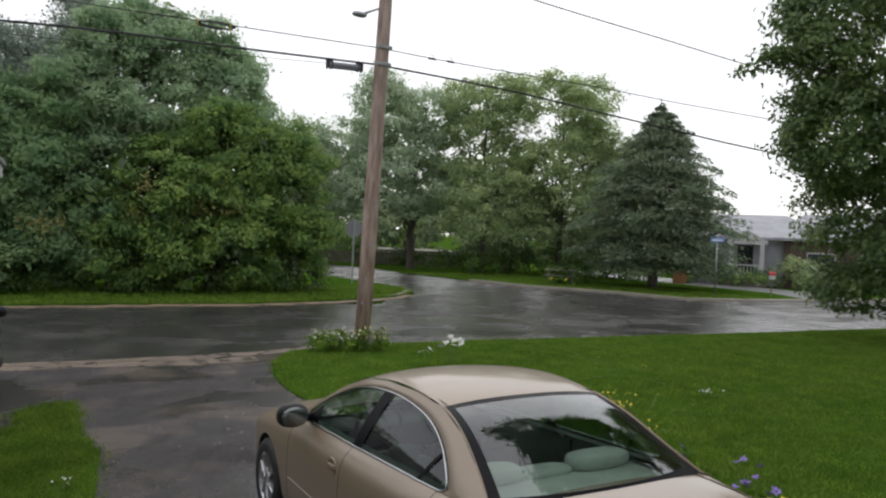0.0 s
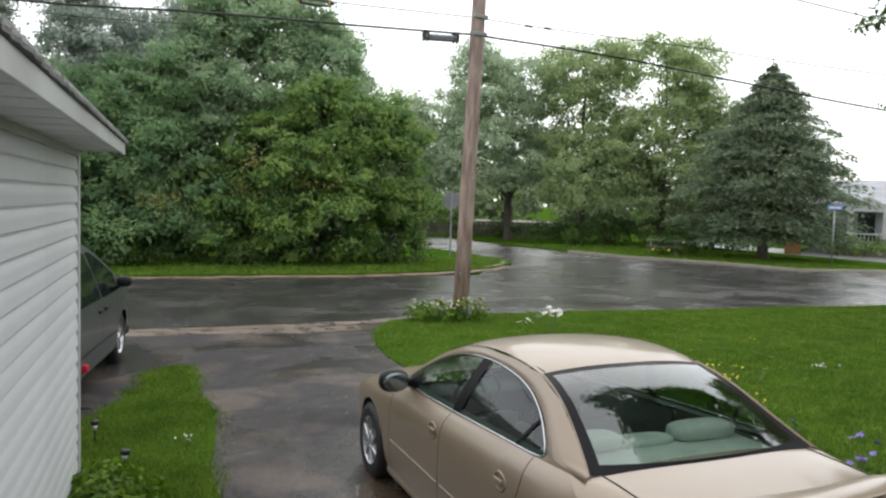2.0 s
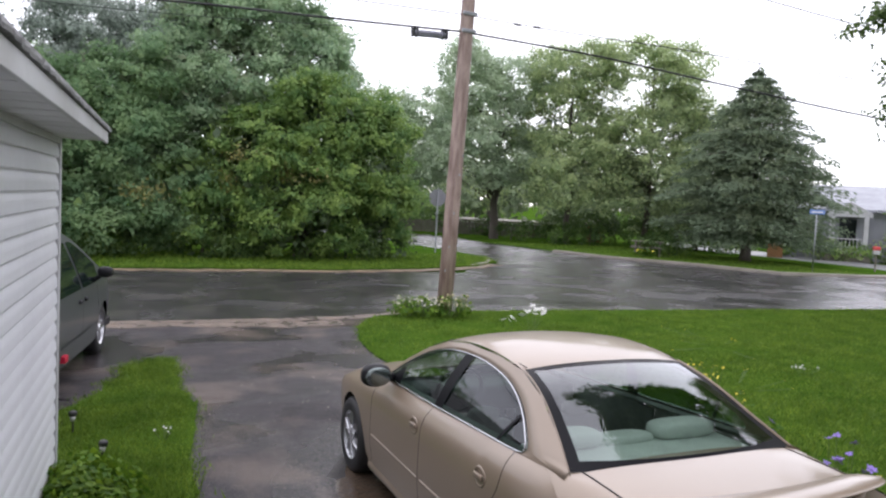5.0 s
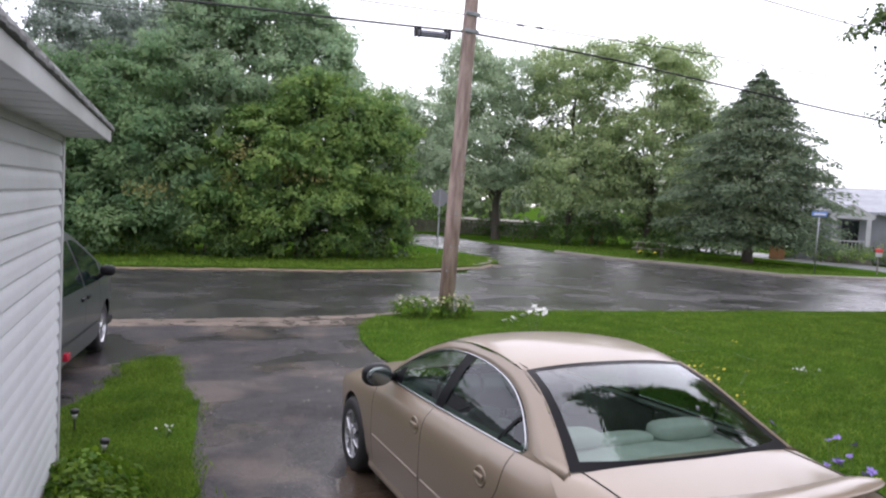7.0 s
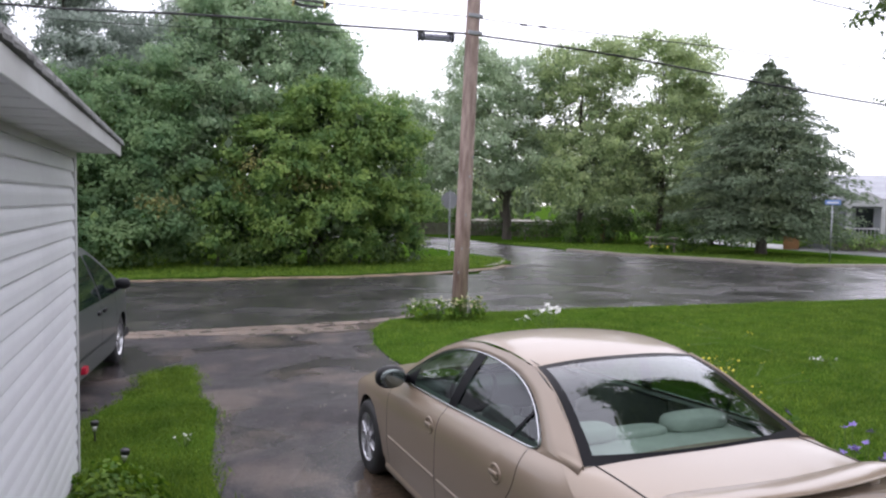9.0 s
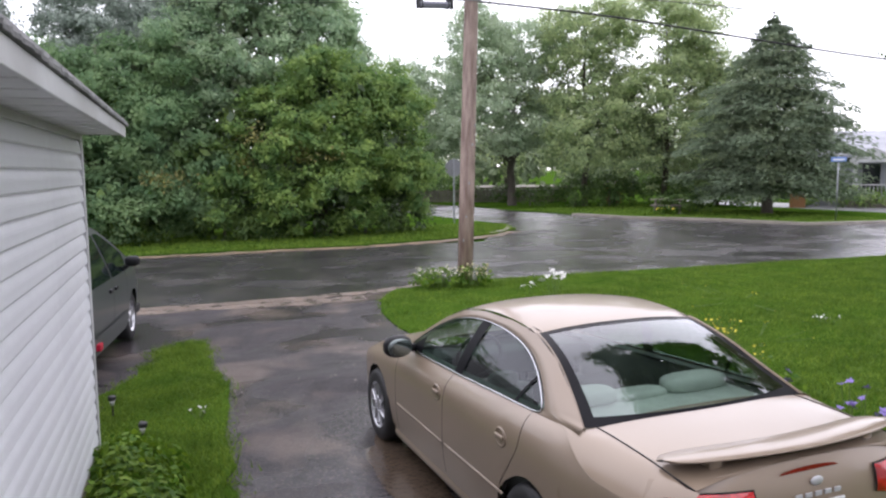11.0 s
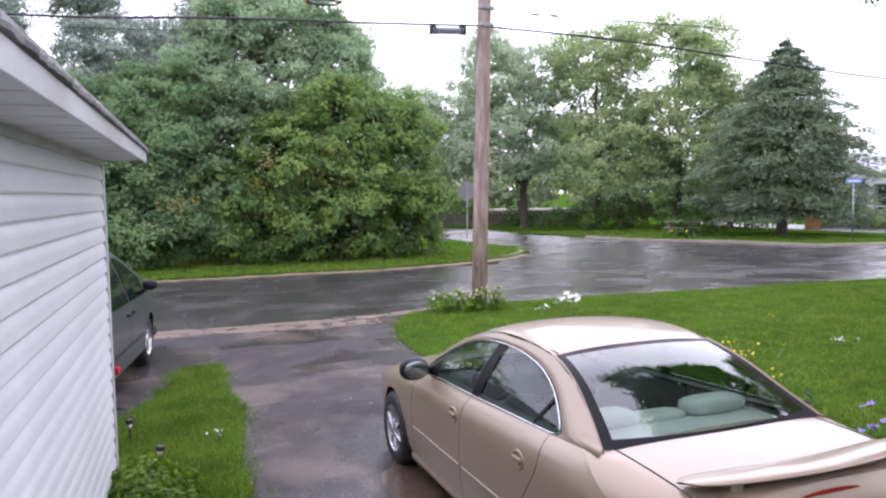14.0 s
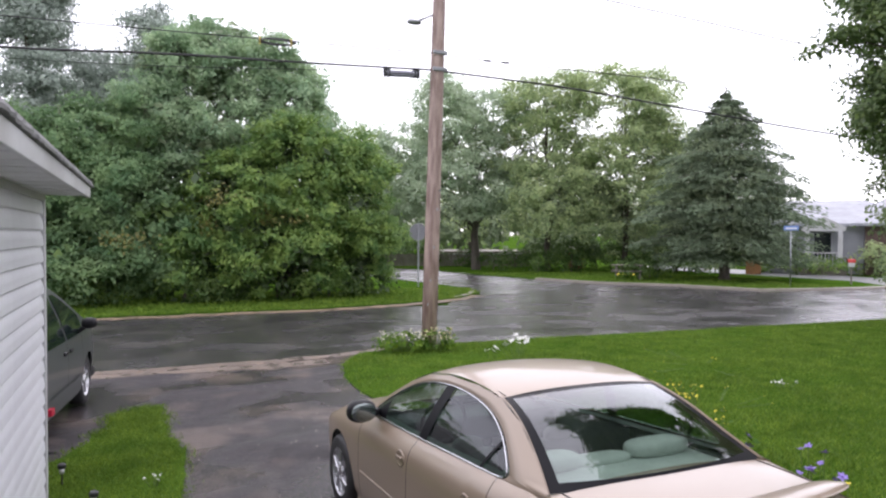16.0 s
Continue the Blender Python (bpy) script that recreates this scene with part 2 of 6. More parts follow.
def tube(bm, pts, radii, sides=8, cap=True):
    """A round bar along points, with a radius at each."""
    rings = []
    pts = [Vector(p) for p in pts]
    for i, p in enumerate(pts):
        d = (pts[min(i + 1, len(pts) - 1)] - pts[max(i - 1, 0)]).normalized()
        side = d.cross(Vector((0, 0, 1)) if abs(d.z) < 0.9 else Vector((1, 0, 0))).normalized()
        up = side.cross(d)
        r = radii[i] if isinstance(radii, (list, tuple)) else radii
        rings.append([bm.verts.new(p + r * (math.cos(a) * side + math.sin(a) * up)) for a in (2 * math.pi * k / sides for k in range(sides))])
    for a, b in zip(rings, rings[1:]):
        for k in range(sides):
            bm.faces.new((a[k], a[(k + 1) % sides], b[(k + 1) % sides], b[k]))
    if cap:
        bm.faces.new(rings[0][::-1])
        bm.faces.new(rings[-1])
    return bm


def raw_mesh(name, verts, quads, material, smooth=False):
    """A mesh straight from arrays of corners and of faces with equally many corners."""
    me = bpy.data.meshes.new(name)
    k = quads.shape[1]
    me.vertices.add(len(verts))
    me.vertices.foreach_set("co", verts.astype(np.float32).ravel())
    me.loops.add(quads.size)
    me.loops.foreach_set("vertex_index", quads.astype(np.int32).ravel())
    me.polygons.add(len(quads))
    me.polygons.foreach_set("loop_start", np.arange(0, quads.size, k, dtype=np.int32))
    me.update(calc_edges=True)
    if smooth:
        me.polygons.foreach_set("use_smooth", np.ones(len(quads), bool))
    me.materials.append(material)
    return me


def unit(v):
    return v / np.maximum(np.linalg.norm(v, axis=1, keepdims=True), 1e-9)


def leaf_arrays(rng, at, out, size, slim=0.55, droop=0.25):
    """Leaf blades, four corners each, round the given places and turned roughly outwards."""
    n = len(at)
    normal = unit(out * 0.9 + rng.normal(0, 0.45, (n, 3)) + (0, 0, 0.55))
    axis = unit(np.cross(normal, rng.normal(0, 1, (n, 3))) + (0, 0, -droop))
    side = np.cross(normal, axis)
    s = (size * rng.uniform(0.65, 1.35, n))[:, None]
    verts = np.stack([at - axis * s, at + side * s * slim - axis * s * 0.15, at + axis * s, at - side * s * slim - axis * s * 0.15], 1)
    return verts.reshape(-1, 3)


def crown_points(rng, lobes, density, per, spread, inner=0.0):
    """Leaf places in clumps over the shells of some lobes (centre, radii)."""
    at, out = [], []
    for cx, cy, cz, rx, ry, rz in lobes:
        area = 4 * math.pi * ((rx * ry) ** 1.6 / 3 + (rx * rz) ** 1.6 / 3 + (ry * rz) ** 1.6 / 3) ** (1 / 1.6)
        k = max(6, int(area * density))
        d = unit(rng.normal(0, 1, (k, 3)))
        reach = rng.uniform(0.74 - inner, 1.08, (k, 1))
        c = np.array((cx, cy, cz)) + d * reach * (rx, ry, rz)
        keep = np.ones(k, bool)
        for ox, oy, oz, qx, qy, qz in lobes:
            if (ox, oy, oz) != (cx, cy, cz):
                keep &= (((c - (ox, oy, oz)) / (qx, qy, qz)) ** 2).sum(1) > 0.45
        keep &= (d[:, 2] > -0.4) | (rng.uniform(0, 1, k) < 0.3)
        c, d = c[keep], d[keep]
        m = rng.integers(max(2, int(per * 0.5)), int(per * 1.5) + 1, len(c))
        w = rng.uniform(0.6, 1.3, len(c))
        who = np.repeat(np.arange(len(c)), m)
        off = rng.normal(0, 1, (len(who), 3)) * (spread, spread, spread * 0.6) * w[who][:, None]
        at.append(c[who] + off)
        out.append(unit(d[who] + off * 0.5))
    return np.concatenate(at), np.concatenate(out)


def foliage(name, parent, material, seed, lobes, density, per, spread, size, slim=0.55, inner=0.0, label="", floor=0.15):
    rng = np.random.default_rng(seed)
    at, out = crown_points(rng, lobes, density, per, spread, inner)
    keep = at[:, 2] > floor
    at, out = at[keep], out[keep]
    verts = leaf_arrays(rng, at, out, size, slim)
    ob = new(name, raw_mesh(name, verts, np.arange(len(verts)).reshape(-1, 4), material))
    ob.parent = parent
    ob["kind"] = "stuff"
    if label:
        ob["label"] = label
    return ob


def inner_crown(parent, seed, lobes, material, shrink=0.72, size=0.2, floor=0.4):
    """Filler leaves deep inside a dense crown, with the shade there put into their colour."""
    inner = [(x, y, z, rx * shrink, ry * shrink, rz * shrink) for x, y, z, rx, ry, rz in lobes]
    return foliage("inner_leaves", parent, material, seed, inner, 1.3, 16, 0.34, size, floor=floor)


def trunk_and_limbs(parent, seed, height, radius, lobes, lean=(0, 0), limb=0.35):
    """A tapered, slightly bent trunk, and limbs that run into the crown's lobes."""
    rng = random.Random(seed)
    top = Vector((lean[0], lean[1], height))
    pts = [Vector((0, 0, -0.1)) + (top * f) + Vector((rng.uniform(-1, 1), rng.uniform(-1, 1), 0)) * 0.05 * height * f * (1 - f) * 2 for f in
           (0, 0.03, 0.15, 0.3, 0.5, 0.75, 1)]
    part("trunk", tube(bmesh.new(), pts, [radius * q for q in (1.45, 1.15, 1.0, 0.9, 0.75, 0.5, 0.2)], 10), BARK, parent, smooth=True)
    for cx, cy, cz, rx, ry, rz in lobes[:8]:
        f = min(0.85, max(0.22, (cz - 0.55 * rz) / height * 0.75))
        a = top * f
        for _ in range(2):
            e = Vector((cx + rng.uniform(-0.6, 0.6) * rx, cy + rng.uniform(-0.6, 0.6) * ry, cz + rng.uniform(-0.1, 0.7) * rz))
            mid = a.lerp(e, 0.5) + Vector((0, 0, 0.12 * (e - a).length))
            bm = tube(bmesh.new(), [a, a.lerp(mid, 0.5) + Vector((0, 0, 0.05)), mid, e], [radius * limb, radius * limb * 0.75, radius * limb * 0.45, radius * 0.05], 6)
            part("limb", bm, BARK, parent, smooth=True)


def sheet(name, outline, z, material, label, category, thick=0.12, step=0.5, rough=0.03, seed=0, kind="structure"):
    """A flat piece of ground with a wavering edge and a visible thickness."""
    rng = random.Random(seed)
    pts = []
    for a, b in zip(outline, outline[1:] + outline[:1]):
        a, b = Vector(a), Vector(b)
        far = (a - b).length
        k = max(1, min(80, int(far / step)))
        for i in range(k):
            p = a.lerp(b, i / k)
            if i or rough:
                p += Vector((rng.uniform(-1, 1), rng.uniform(-1, 1))) * rough
            pts.append(p)
    bm = bmesh.new()
    top = [bm.verts.new((p.x, p.y, z)) for p in pts]
    low = [bm.verts.new((p.x, p.y, z - thick)) for p in pts]
    bm.faces.new(top)
    for i in range(len(top)):
        j = (i + 1) % len(top)
        bm.faces.new((top[i], low[i], low[j], top[j]))
    bmesh.ops.triangulate(bm, faces=[f for f in bm.faces if len(f.verts) > 4])
    return tagged(link(name, bm, material), label, category, kind=kind)


# ---- ground and roads ----
bm = bmesh.new()
ring = [bm.verts.new((1200 * math.cos(a), 1200 * math.sin(a), -0.06)) for a in (k * math.pi / 32 for k in range(64))]
bm.faces.new(ring)
tagged(link("ground", bm, TURF), "flat green ground under wet lawns, reaching the horizon", "ground", kind="structure")

sheet("road", [(-70, 13.85), (6.0, 13.85), (6.2, 14.3), (90, 14.3), (90, 23.2), (24.2, 23.2), (10, 23.0), (-70, 22.9)], 0.0, ROAD,
      "rain-wet dark asphalt residential road with puddles", "road", rough=0.0, step=200)
sheet("side_street", [(9.4, 23.02), (24.15, 23.22), (22.9, 26), (21.9, 29), (21.0, 33), (19.6, 39), (17.6, 45), (14.5, 53), (6, 60), (3, 56), (9.5, 48),
                      (12.0, 41), (12.6, 34), (12.6, 30), (11.2, 26.2)], -0.003, ROAD, "wet asphalt side street joining the road", "road", rough=0.0, step=200)
sheet("driveway", [(-4.6, -2.5), (3.75, -2.5), (3.75, 6), (3.4, 9), (3.2, 10.7), (3.25, 12), (3.5, 13.3), (4.1, 13.9), (-4.6, 13.9)], 0.004, DRIVE,
      "wet patched asphalt driveway with muddy puddles", "driveway", rough=0.0, step=200)
LAWN_EDGE = [(3.55, -3), (3.55, 6), (3.2, 9), (3.0, 10.7), (3.05, 12), (3.3, 13.2), (3.95, 14.25), (5, 14.72), (8, 14.82), (12, 14.72), (18, 14.6), (34, 14.5)]
lawn = sheet("lawn", LAWN_EDGE + [(34, -3)], 0.022, TURF, "bright green mown front lawn, wet", "lawn", rough=0.035, step=0.35, seed=2)
STRIP = [(-0.85, 2.0), (0.22, 2.0), (0.24, 5.3), (0.28, 7.1), (0.34, 8.5), (0.2, 9.3), (0.19, 10.0), (0.15, 10.85), (-0.12, 10.92), (-0.28, 10.6), (-0.52, 10.42), (-0.40, 9.86), (-0.64, 9.64), (-0.58, 9.3), (-0.8, 8.95), (-0.78, 8.7), (-0.95, 8.5), (-0.9, 7.8)]
SOIL = mat("wet_dark_soil", (0.035, 0.03, 0.026), 0.6, scale=6, vary=0.35, bump=0.7, fine=50, second=(0.02, 0.02, 0.014))
SOIL_EDGE = [(x + (0.07 if x > 0.1 else -0.09), y + (0.08 if y > 10.3 else 0.0)) for x, y in STRIP]
sheet("soil_edge", SOIL_EDGE, 0.012, SOIL, "dark bare soil along the grass strip", "soil", rough=0.035, step=0.3, seed=21)
strip = sheet("grass_strip", STRIP, 0.024, TURF, "grass strip between garage and driveway", "lawn", rough=0.06, step=0.25, seed=3)
VERGE_A = [(-60, 23.0), (-1.2, 22.9), (1.3, 23.2), (5, 23.1), (8.4, 24.0), (10.8, 25.2), (12.4, 27.0), (13.0, 29.5), (12.4, 34), (11.6, 40), (9, 48), (2, 56), (-60, 56)]
verge_a = sheet("verge_corner", VERGE_A, 0.05, TURF, "green grass verge at the street corner", "grass", rough=0.05, step=0.6, seed=4)
VERGE_B = [(90, 23.3), (28, 23.2), (24.3, 23.8), (22.9, 27.2), (21.7, 28.9), (20.3, 30.4), (19.2, 34.2), (18.1, 39.3), (17.4, 46.0), (14.7, 53.5), (6, 61), (6, 120), (90, 120)]
verge_b = sheet("verge_opposite", VERGE_B, 0.05, TURF, "grass verge along the opposite kerb", "grass", rough=0.04, step=0.6, seed=5)


def band(name, pts, w0, w1, z, material, label, category, wobble=0.12, seed=1, thick=0.02, kind="structure"):
    """A ribbon along a line with ragged edges."""
    rng = random.Random(seed)
    line = []
    for a, b in zip(pts, pts[1:]):
        a, b = Vector(a), Vector(b)
        k = max(1, int((b - a).length / 0.3))
        line += [a.lerp(b, i / k) for i in range(k)]
    line.append(Vector(pts[-1]))
    bm = bmesh.new()
    rows = []
    for i, p in enumerate(line):
        d = (line[min(i + 1, len(line) - 1)] - line[max(i - 1, 0)]).normalized()
        s = Vector((-d.y, d.x))
        a, b = p + s * (w0 + rng.uniform(-1, 1) * wobble), p - s * (w1 + rng.uniform(-1, 1) * wobble)
        rows.append([bm.verts.new(q) for q in ((a.x, a.y, z - thick), (a.x, a.y, z), (b.x, b.y, z), (b.x, b.y, z - thick))])
    for a, b in zip(rows, rows[1:]):
        for k in range(3):
            bm.faces.new((a[k], a[k + 1], b[k + 1], b[k]))
    return tagged(link(name, bm, material), label, category, kind=kind)


band("silt_far", [(-40, 22.75), (-1.2, 22.72), (2.5, 22.85), (5.2, 22.9), (8.2, 23.65), (10.6, 24.95), (11.9, 26.2)], 0.25, 0.34, 0.012, SILT, "tan wet gravel shoulder along the road", "shoulder")
SILT_DARK = mat("dark_wet_silt", (0.18, 0.135, 0.102), 0.4, scale=3.5, vary=0.35, bump=0.6, fine=50, second=(0.11, 0.09, 0.078), rough_vary=0.2)
band("silt_apron", [(-4.4, 13.72), (0, 13.66), (1.8, 13.62), (3.15, 13.55)], 0.30, 0.28, 0.009, SILT_DARK, "brown silt spread over the driveway mouth", "silt", 0.16, 6, 0.01)
band("silt_near", [(-4.4, 14.0), (0, 13.95), (1.6, 14.0), (3.3, 14.2), (4.6, 14.75)], 0.10, 0.20, 0.014, SILT_DARK, "tan silt washed along the driveway mouth", "silt", 0.07, 2)
band("kerb", [(19.1, 34.2), (20.2, 30.4), (21.6, 28.9), (22.8, 27.2), (24.1, 23.9), (28, 23.1), (60, 23.2)], 0.16, 0.16, 0.10, KERB, "low wet concrete kerb", "kerb", 0.01, 3, 0.12)
band("kerb_corner", [(10.6, 25.25), (11.7, 26.35), (12.4, 27.6)], 0.09, 0.09, 0.08, KERB, "broken concrete kerb at the corner", "kerb", 0.04, 4, 0.12)


def puddle(cx, cy, rx, ry, seed, label):
    rng = random.Random(seed)
    bm = bmesh.new()
    wave = [1 + 0.12 * math.sin(3 * a + seed) + 0.07 * math.sin(7 * a + 2) + rng.uniform(-0.03, 0.03) for a in (k * 2 * math.pi / 60 for k in range(60))]
    bm.faces.new([bm.verts.new((cx + rx * math.cos(k * math.pi / 30) * w, cy + ry * math.sin(k * math.pi / 30) * w, 0.010)) for k, w in enumerate(wave)])
    tagged(link("puddle", bm, PUDDLE), label, "puddle", kind="structure")


puddle(1.60, 5.5, 0.24, 0.95, 5, "muddy brown puddle beside the sedan")


# ---- trees ----
def broad_tree(x, y, seed, height, radius, lobes, density, per, spread, size, material, label, lean=(0, 0), inner=0.0, extra=None, floor=0.15, limb=0.35, grow=1.0):
    t = thing("tree", pose(x, y, 0) @ Matrix.Scale(grow, 4), label, "tree")
    trunk_and_limbs(t, seed, height, radius, lobes, lean, limb)
    foliage("crown", t, material, seed, lobes, density, per, spread, size, inner=inner, floor=floor)
    if extra:
        foliage("crown_patch", t, extra[0], seed + 50, extra[1], *extra[2:], label=extra[0].name.replace("_", " "), floor=floor)
    return t


SPRUCE_REACH = [(1.0, 3.7), (1.6, 4.3), (2.5, 4.6), (3.8, 4.6), (5.2, 4.2), (6.3, 3.4), (7.5, 2.3), (8.5, 1.5), (9.15, 0.95), (9.35, 0.45), (9.75, 0.3), (10.1, 0.06)]


def grade(x, table):
    """Straight steps between rows of (x, value)."""
    return float(np.interp(x, [a for a, b in table], [b for a, b in table]))


def conifer(x, y, seed, height, radius, bottom, material, label, whorls=26, arms=11, sprays=46, trunk=0.22, size=0.17, droop=0.35):
    """Whorls of arms that sag outwards and carry flat sprays of needles."""
    t = thing("spruce_tree", pose(x, y, 0), label, "conifer")
    part("trunk", tube(bmesh.new(), [(0, 0, -0.1), (0, 0, 0.3), (0, 0, height * 0.5), (0, 0, height)], [trunk * 1.3, trunk, trunk * 0.6, 0.02], 9), BARK, t, smooth=True)
    rng = np.random.default_rng(seed)
    at, axis, arm_bm = [], [], bmesh.new()
    for w in range(whorls):
        f = (w + rng.uniform(-0.3, 0.3)) / whorls
        z = bottom + (height - bottom) * min(max(f, 0), 0.985)
        reach = grade(z, SPRUCE_REACH)
        for k in range(arms):
            a = 2 * math.pi * (k + rng.uniform(-0.35, 0.35)) / arms + w * 1.7
            r = reach * rng.uniform(0.5, 1.12)
            d = np.array((math.cos(a), math.sin(a), 0))
            n = int(sprays * r / radius + (20 if r > 0.35 else 2))
            s = rng.uniform(0.12, 1, n) ** 0.7
            p = d * (s * r)[:, None]
            p[:, 2] = z + 0.10 * r * s - droop * r * s ** 2 + rng.normal(0, 0.09, n)
            side = np.cross(d, (0, 0, 1))
            p += side * (rng.normal(0, 0.085, n) * r * (0.35 + s))[:, None]
            p[:, 2] -= np.abs(rng.normal(0, 0.09, n))
            at.append(p)
            axis.append(unit(d + side * rng.normal(0, 0.7, n)[:, None] + np.array((0, 0, -0.35)) + rng.normal(0, 0.25, (n, 3))))
            if k % 3 == 0:
                tube(arm_bm, [(0, 0, z), tuple(d * r * 0.5 + (0, 0, z)), tuple(d * r * 0.92 + (0, 0, z + 0.1 * r - droop * r * 0.84))], [0.035, 0.022, 0.008], 4)
    part("bough", arm_bm, BARK, t)["kind"] = "stuff"
    at, axis = np.concatenate(at), np.concatenate(axis)
    n = len(at)
    s = (size * rng.uniform(0.6, 1.4, n))[:, None]
    side = unit(np.cross(axis, rng.normal(0, 0.5, (n, 3)) + (0, 0, 1)))
    verts = np.stack([at - axis * s, at + side * s * 0.42, at + axis * s * 1.1, at - side * s * 0.42], 1).reshape(-1, 3)
    ob = new("crown", raw_mesh("crown", verts, np.arange(len(verts)).reshape(-1, 4), material))
    ob.parent = t
    ob["kind"] = "stuff"
    # Filler leaves added inside to block the sky between the boughs.
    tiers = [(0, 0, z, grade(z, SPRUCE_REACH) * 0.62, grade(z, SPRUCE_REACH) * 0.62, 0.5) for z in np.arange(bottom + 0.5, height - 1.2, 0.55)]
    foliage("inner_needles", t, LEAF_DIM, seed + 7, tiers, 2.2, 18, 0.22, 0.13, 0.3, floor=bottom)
    return t


def lobed(rng_seed, shell, count, small):
    """A crown's main masses, and smaller bunches that stand out from them."""
    rng = random.Random(rng_seed)
    out = list(shell)
    for cx, cy, cz, rx, ry, rz in shell:
        for _ in range(count):
            d = Vector((rng.gauss(0, 1), rng.gauss(-0.5, 1), rng.gauss(0.15, 0.9))).normalized()
            k = rng.uniform(*small)
            out.append((cx + d.x * rx * 1.0, cy + d.y * ry * 1.0, cz + d.z * rz * 1.0, k, k, k * 0.66))
    return out


# the dense trees on the far side of the road: a low spreading one before a taller one
LOW_SHELL = [(0, 0, 3.4, 3.3, 2.3, 2.6), (1.9, -0.2, 3.5, 1.9, 1.8, 2.0), (-1.7, -0.8, 3.2, 2.1, 1.7, 2.1), (0.3, -0.6, 5.0, 2.1, 1.7, 1.4), (1.9, 0.0, 4.9, 1.4, 1.4, 1.25), (-0.8, -1.5, 1.6, 2.3, 1.1, 1.3), (3.0, -0.3, 2.1, 1.0, 1.1, 1.1), (-2.7, -1.1, 1.5, 1.4, 1.1, 1.2)]
low_tree = broad_tree(4.9, 27.7, 11, 5.2, 0.26, lobed(1, LOW_SHELL, 15, (0.35, 0.75)), 3.2, 80, 0.19, 0.070, LEAF, "broad yellowish-green tree spreading low by the road",
                      extra=(LEAF_YELLOW, [(-2.3, -2.2, 3.3, 1.0, 0.6, 0.7), (-0.5, -2.2, 3.0, 0.8, 0.5, 0.5), (-3.2, -1.6, 2.6, 0.7, 0.5, 0.5)], 1.3, 34, 0.24, 0.062))
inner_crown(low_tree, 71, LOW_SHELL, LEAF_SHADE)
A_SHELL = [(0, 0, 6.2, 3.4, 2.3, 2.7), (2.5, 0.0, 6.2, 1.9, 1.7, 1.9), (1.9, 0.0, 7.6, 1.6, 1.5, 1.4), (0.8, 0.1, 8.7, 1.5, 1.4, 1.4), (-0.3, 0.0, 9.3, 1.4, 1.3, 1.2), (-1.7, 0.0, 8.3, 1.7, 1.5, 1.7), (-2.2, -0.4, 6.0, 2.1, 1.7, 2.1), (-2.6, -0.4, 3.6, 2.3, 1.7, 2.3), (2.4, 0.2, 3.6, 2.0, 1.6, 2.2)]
tall_tree = broad_tree(3.0, 29.7, 14, 8.6, 0.3, lobed(15, A_SHELL, 13, (0.4, 0.85)), 2.8, 80, 0.21, 0.072, LEAF_MIST, "tall dense broadleaf tree by the road, its green greyed for haze")
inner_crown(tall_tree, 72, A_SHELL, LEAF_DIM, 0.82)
B_SHELL = [(0, 0, 3.9, 3.4, 2.8, 2.8), (2.4, -1.5, 2.8, 2.1, 1.8, 2.2), (-1.6, -1.8, 2.5, 2.4, 1.8, 2.3), (1.4, -0.6, 5.2, 2.0, 1.9, 1.9), (-2.2, -0.4, 5.0, 2.2, 1.9, 1.9), (0.6, -2.5, 1.2, 2.8, 1.2, 1.1)]
b_tree = broad_tree(-2.8, 28.9, 12, 7.0, 0.3, lobed(2, B_SHELL, 12, (0.4, 0.85)), 2.6, 78, 0.21, 0.074, LEAF_COOL, "large dense green broadleaf tree beside a thicket",
                    extra=(LEAF_YELLOW, [(2.2, -3.3, 2.3, 0.7, 0.4, 0.5)], 1.0, 30, 0.24, 0.062))
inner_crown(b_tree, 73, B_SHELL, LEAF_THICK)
C_SHELL = [(0, 0, 4.0, 3.6, 2.9, 3.6), (2.4, -1.5, 3.0, 2.4, 2.0, 2.4), (-1.6, -1.4, 2.6, 2.6, 2.0, 2.4), (0.5, -2.0, 1.2, 3.6, 1.5, 1.2)]
broad_tree(-9.5, 28.0, 13, 7.5, 0.28, lobed(3, C_SHELL, 4, (0.8, 1.3)), 1.5, 40, 0.28, 0.10, LEAF_COOL, "dense green broadleaf tree by the road")


def pine(x, y, seed, height, reach, bottom, label):
    """Uneven tiers of flattened needle bunches on a straight trunk."""
    rng = random.Random(seed)
    lobes, z = [], bottom
    while z < height - 0.3:
        r = reach * min(1.0, 0.32 + 0.9 * (height - z) / height)
        for k in range(6):
            a, d = k * 1.05 + rng.uniform(-0.5, 0.5) + z * 2.4, r * rng.uniform(0.35, 0.95)
            w = rng.uniform(0.45, 0.85)
            lobes.append((d * math.cos(a), d * math.sin(a), z + rng.uniform(-0.3, 0.3) + 0.12 * d, w, w, w * 0.55))
        z += rng.uniform(0.55, 0.8)
    lobes.append((0, 0, height - 0.2, 0.4, 0.4, 0.5))
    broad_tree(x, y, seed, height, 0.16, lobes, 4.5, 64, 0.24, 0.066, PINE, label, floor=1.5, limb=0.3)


for px, py, h, s, r in ((-4.0, 32.6, 13.6, 21, 1.9), (0.4, 31.4, 11.3, 22, 1.5), (-7.6, 33.6, 13.0, 23, 2.0), (-1.7, 34.6, 9.8, 26, 1.5)):
    pine(px, py, s, h, r, 5.0, "tall soft-needled pine rising behind the thicket")

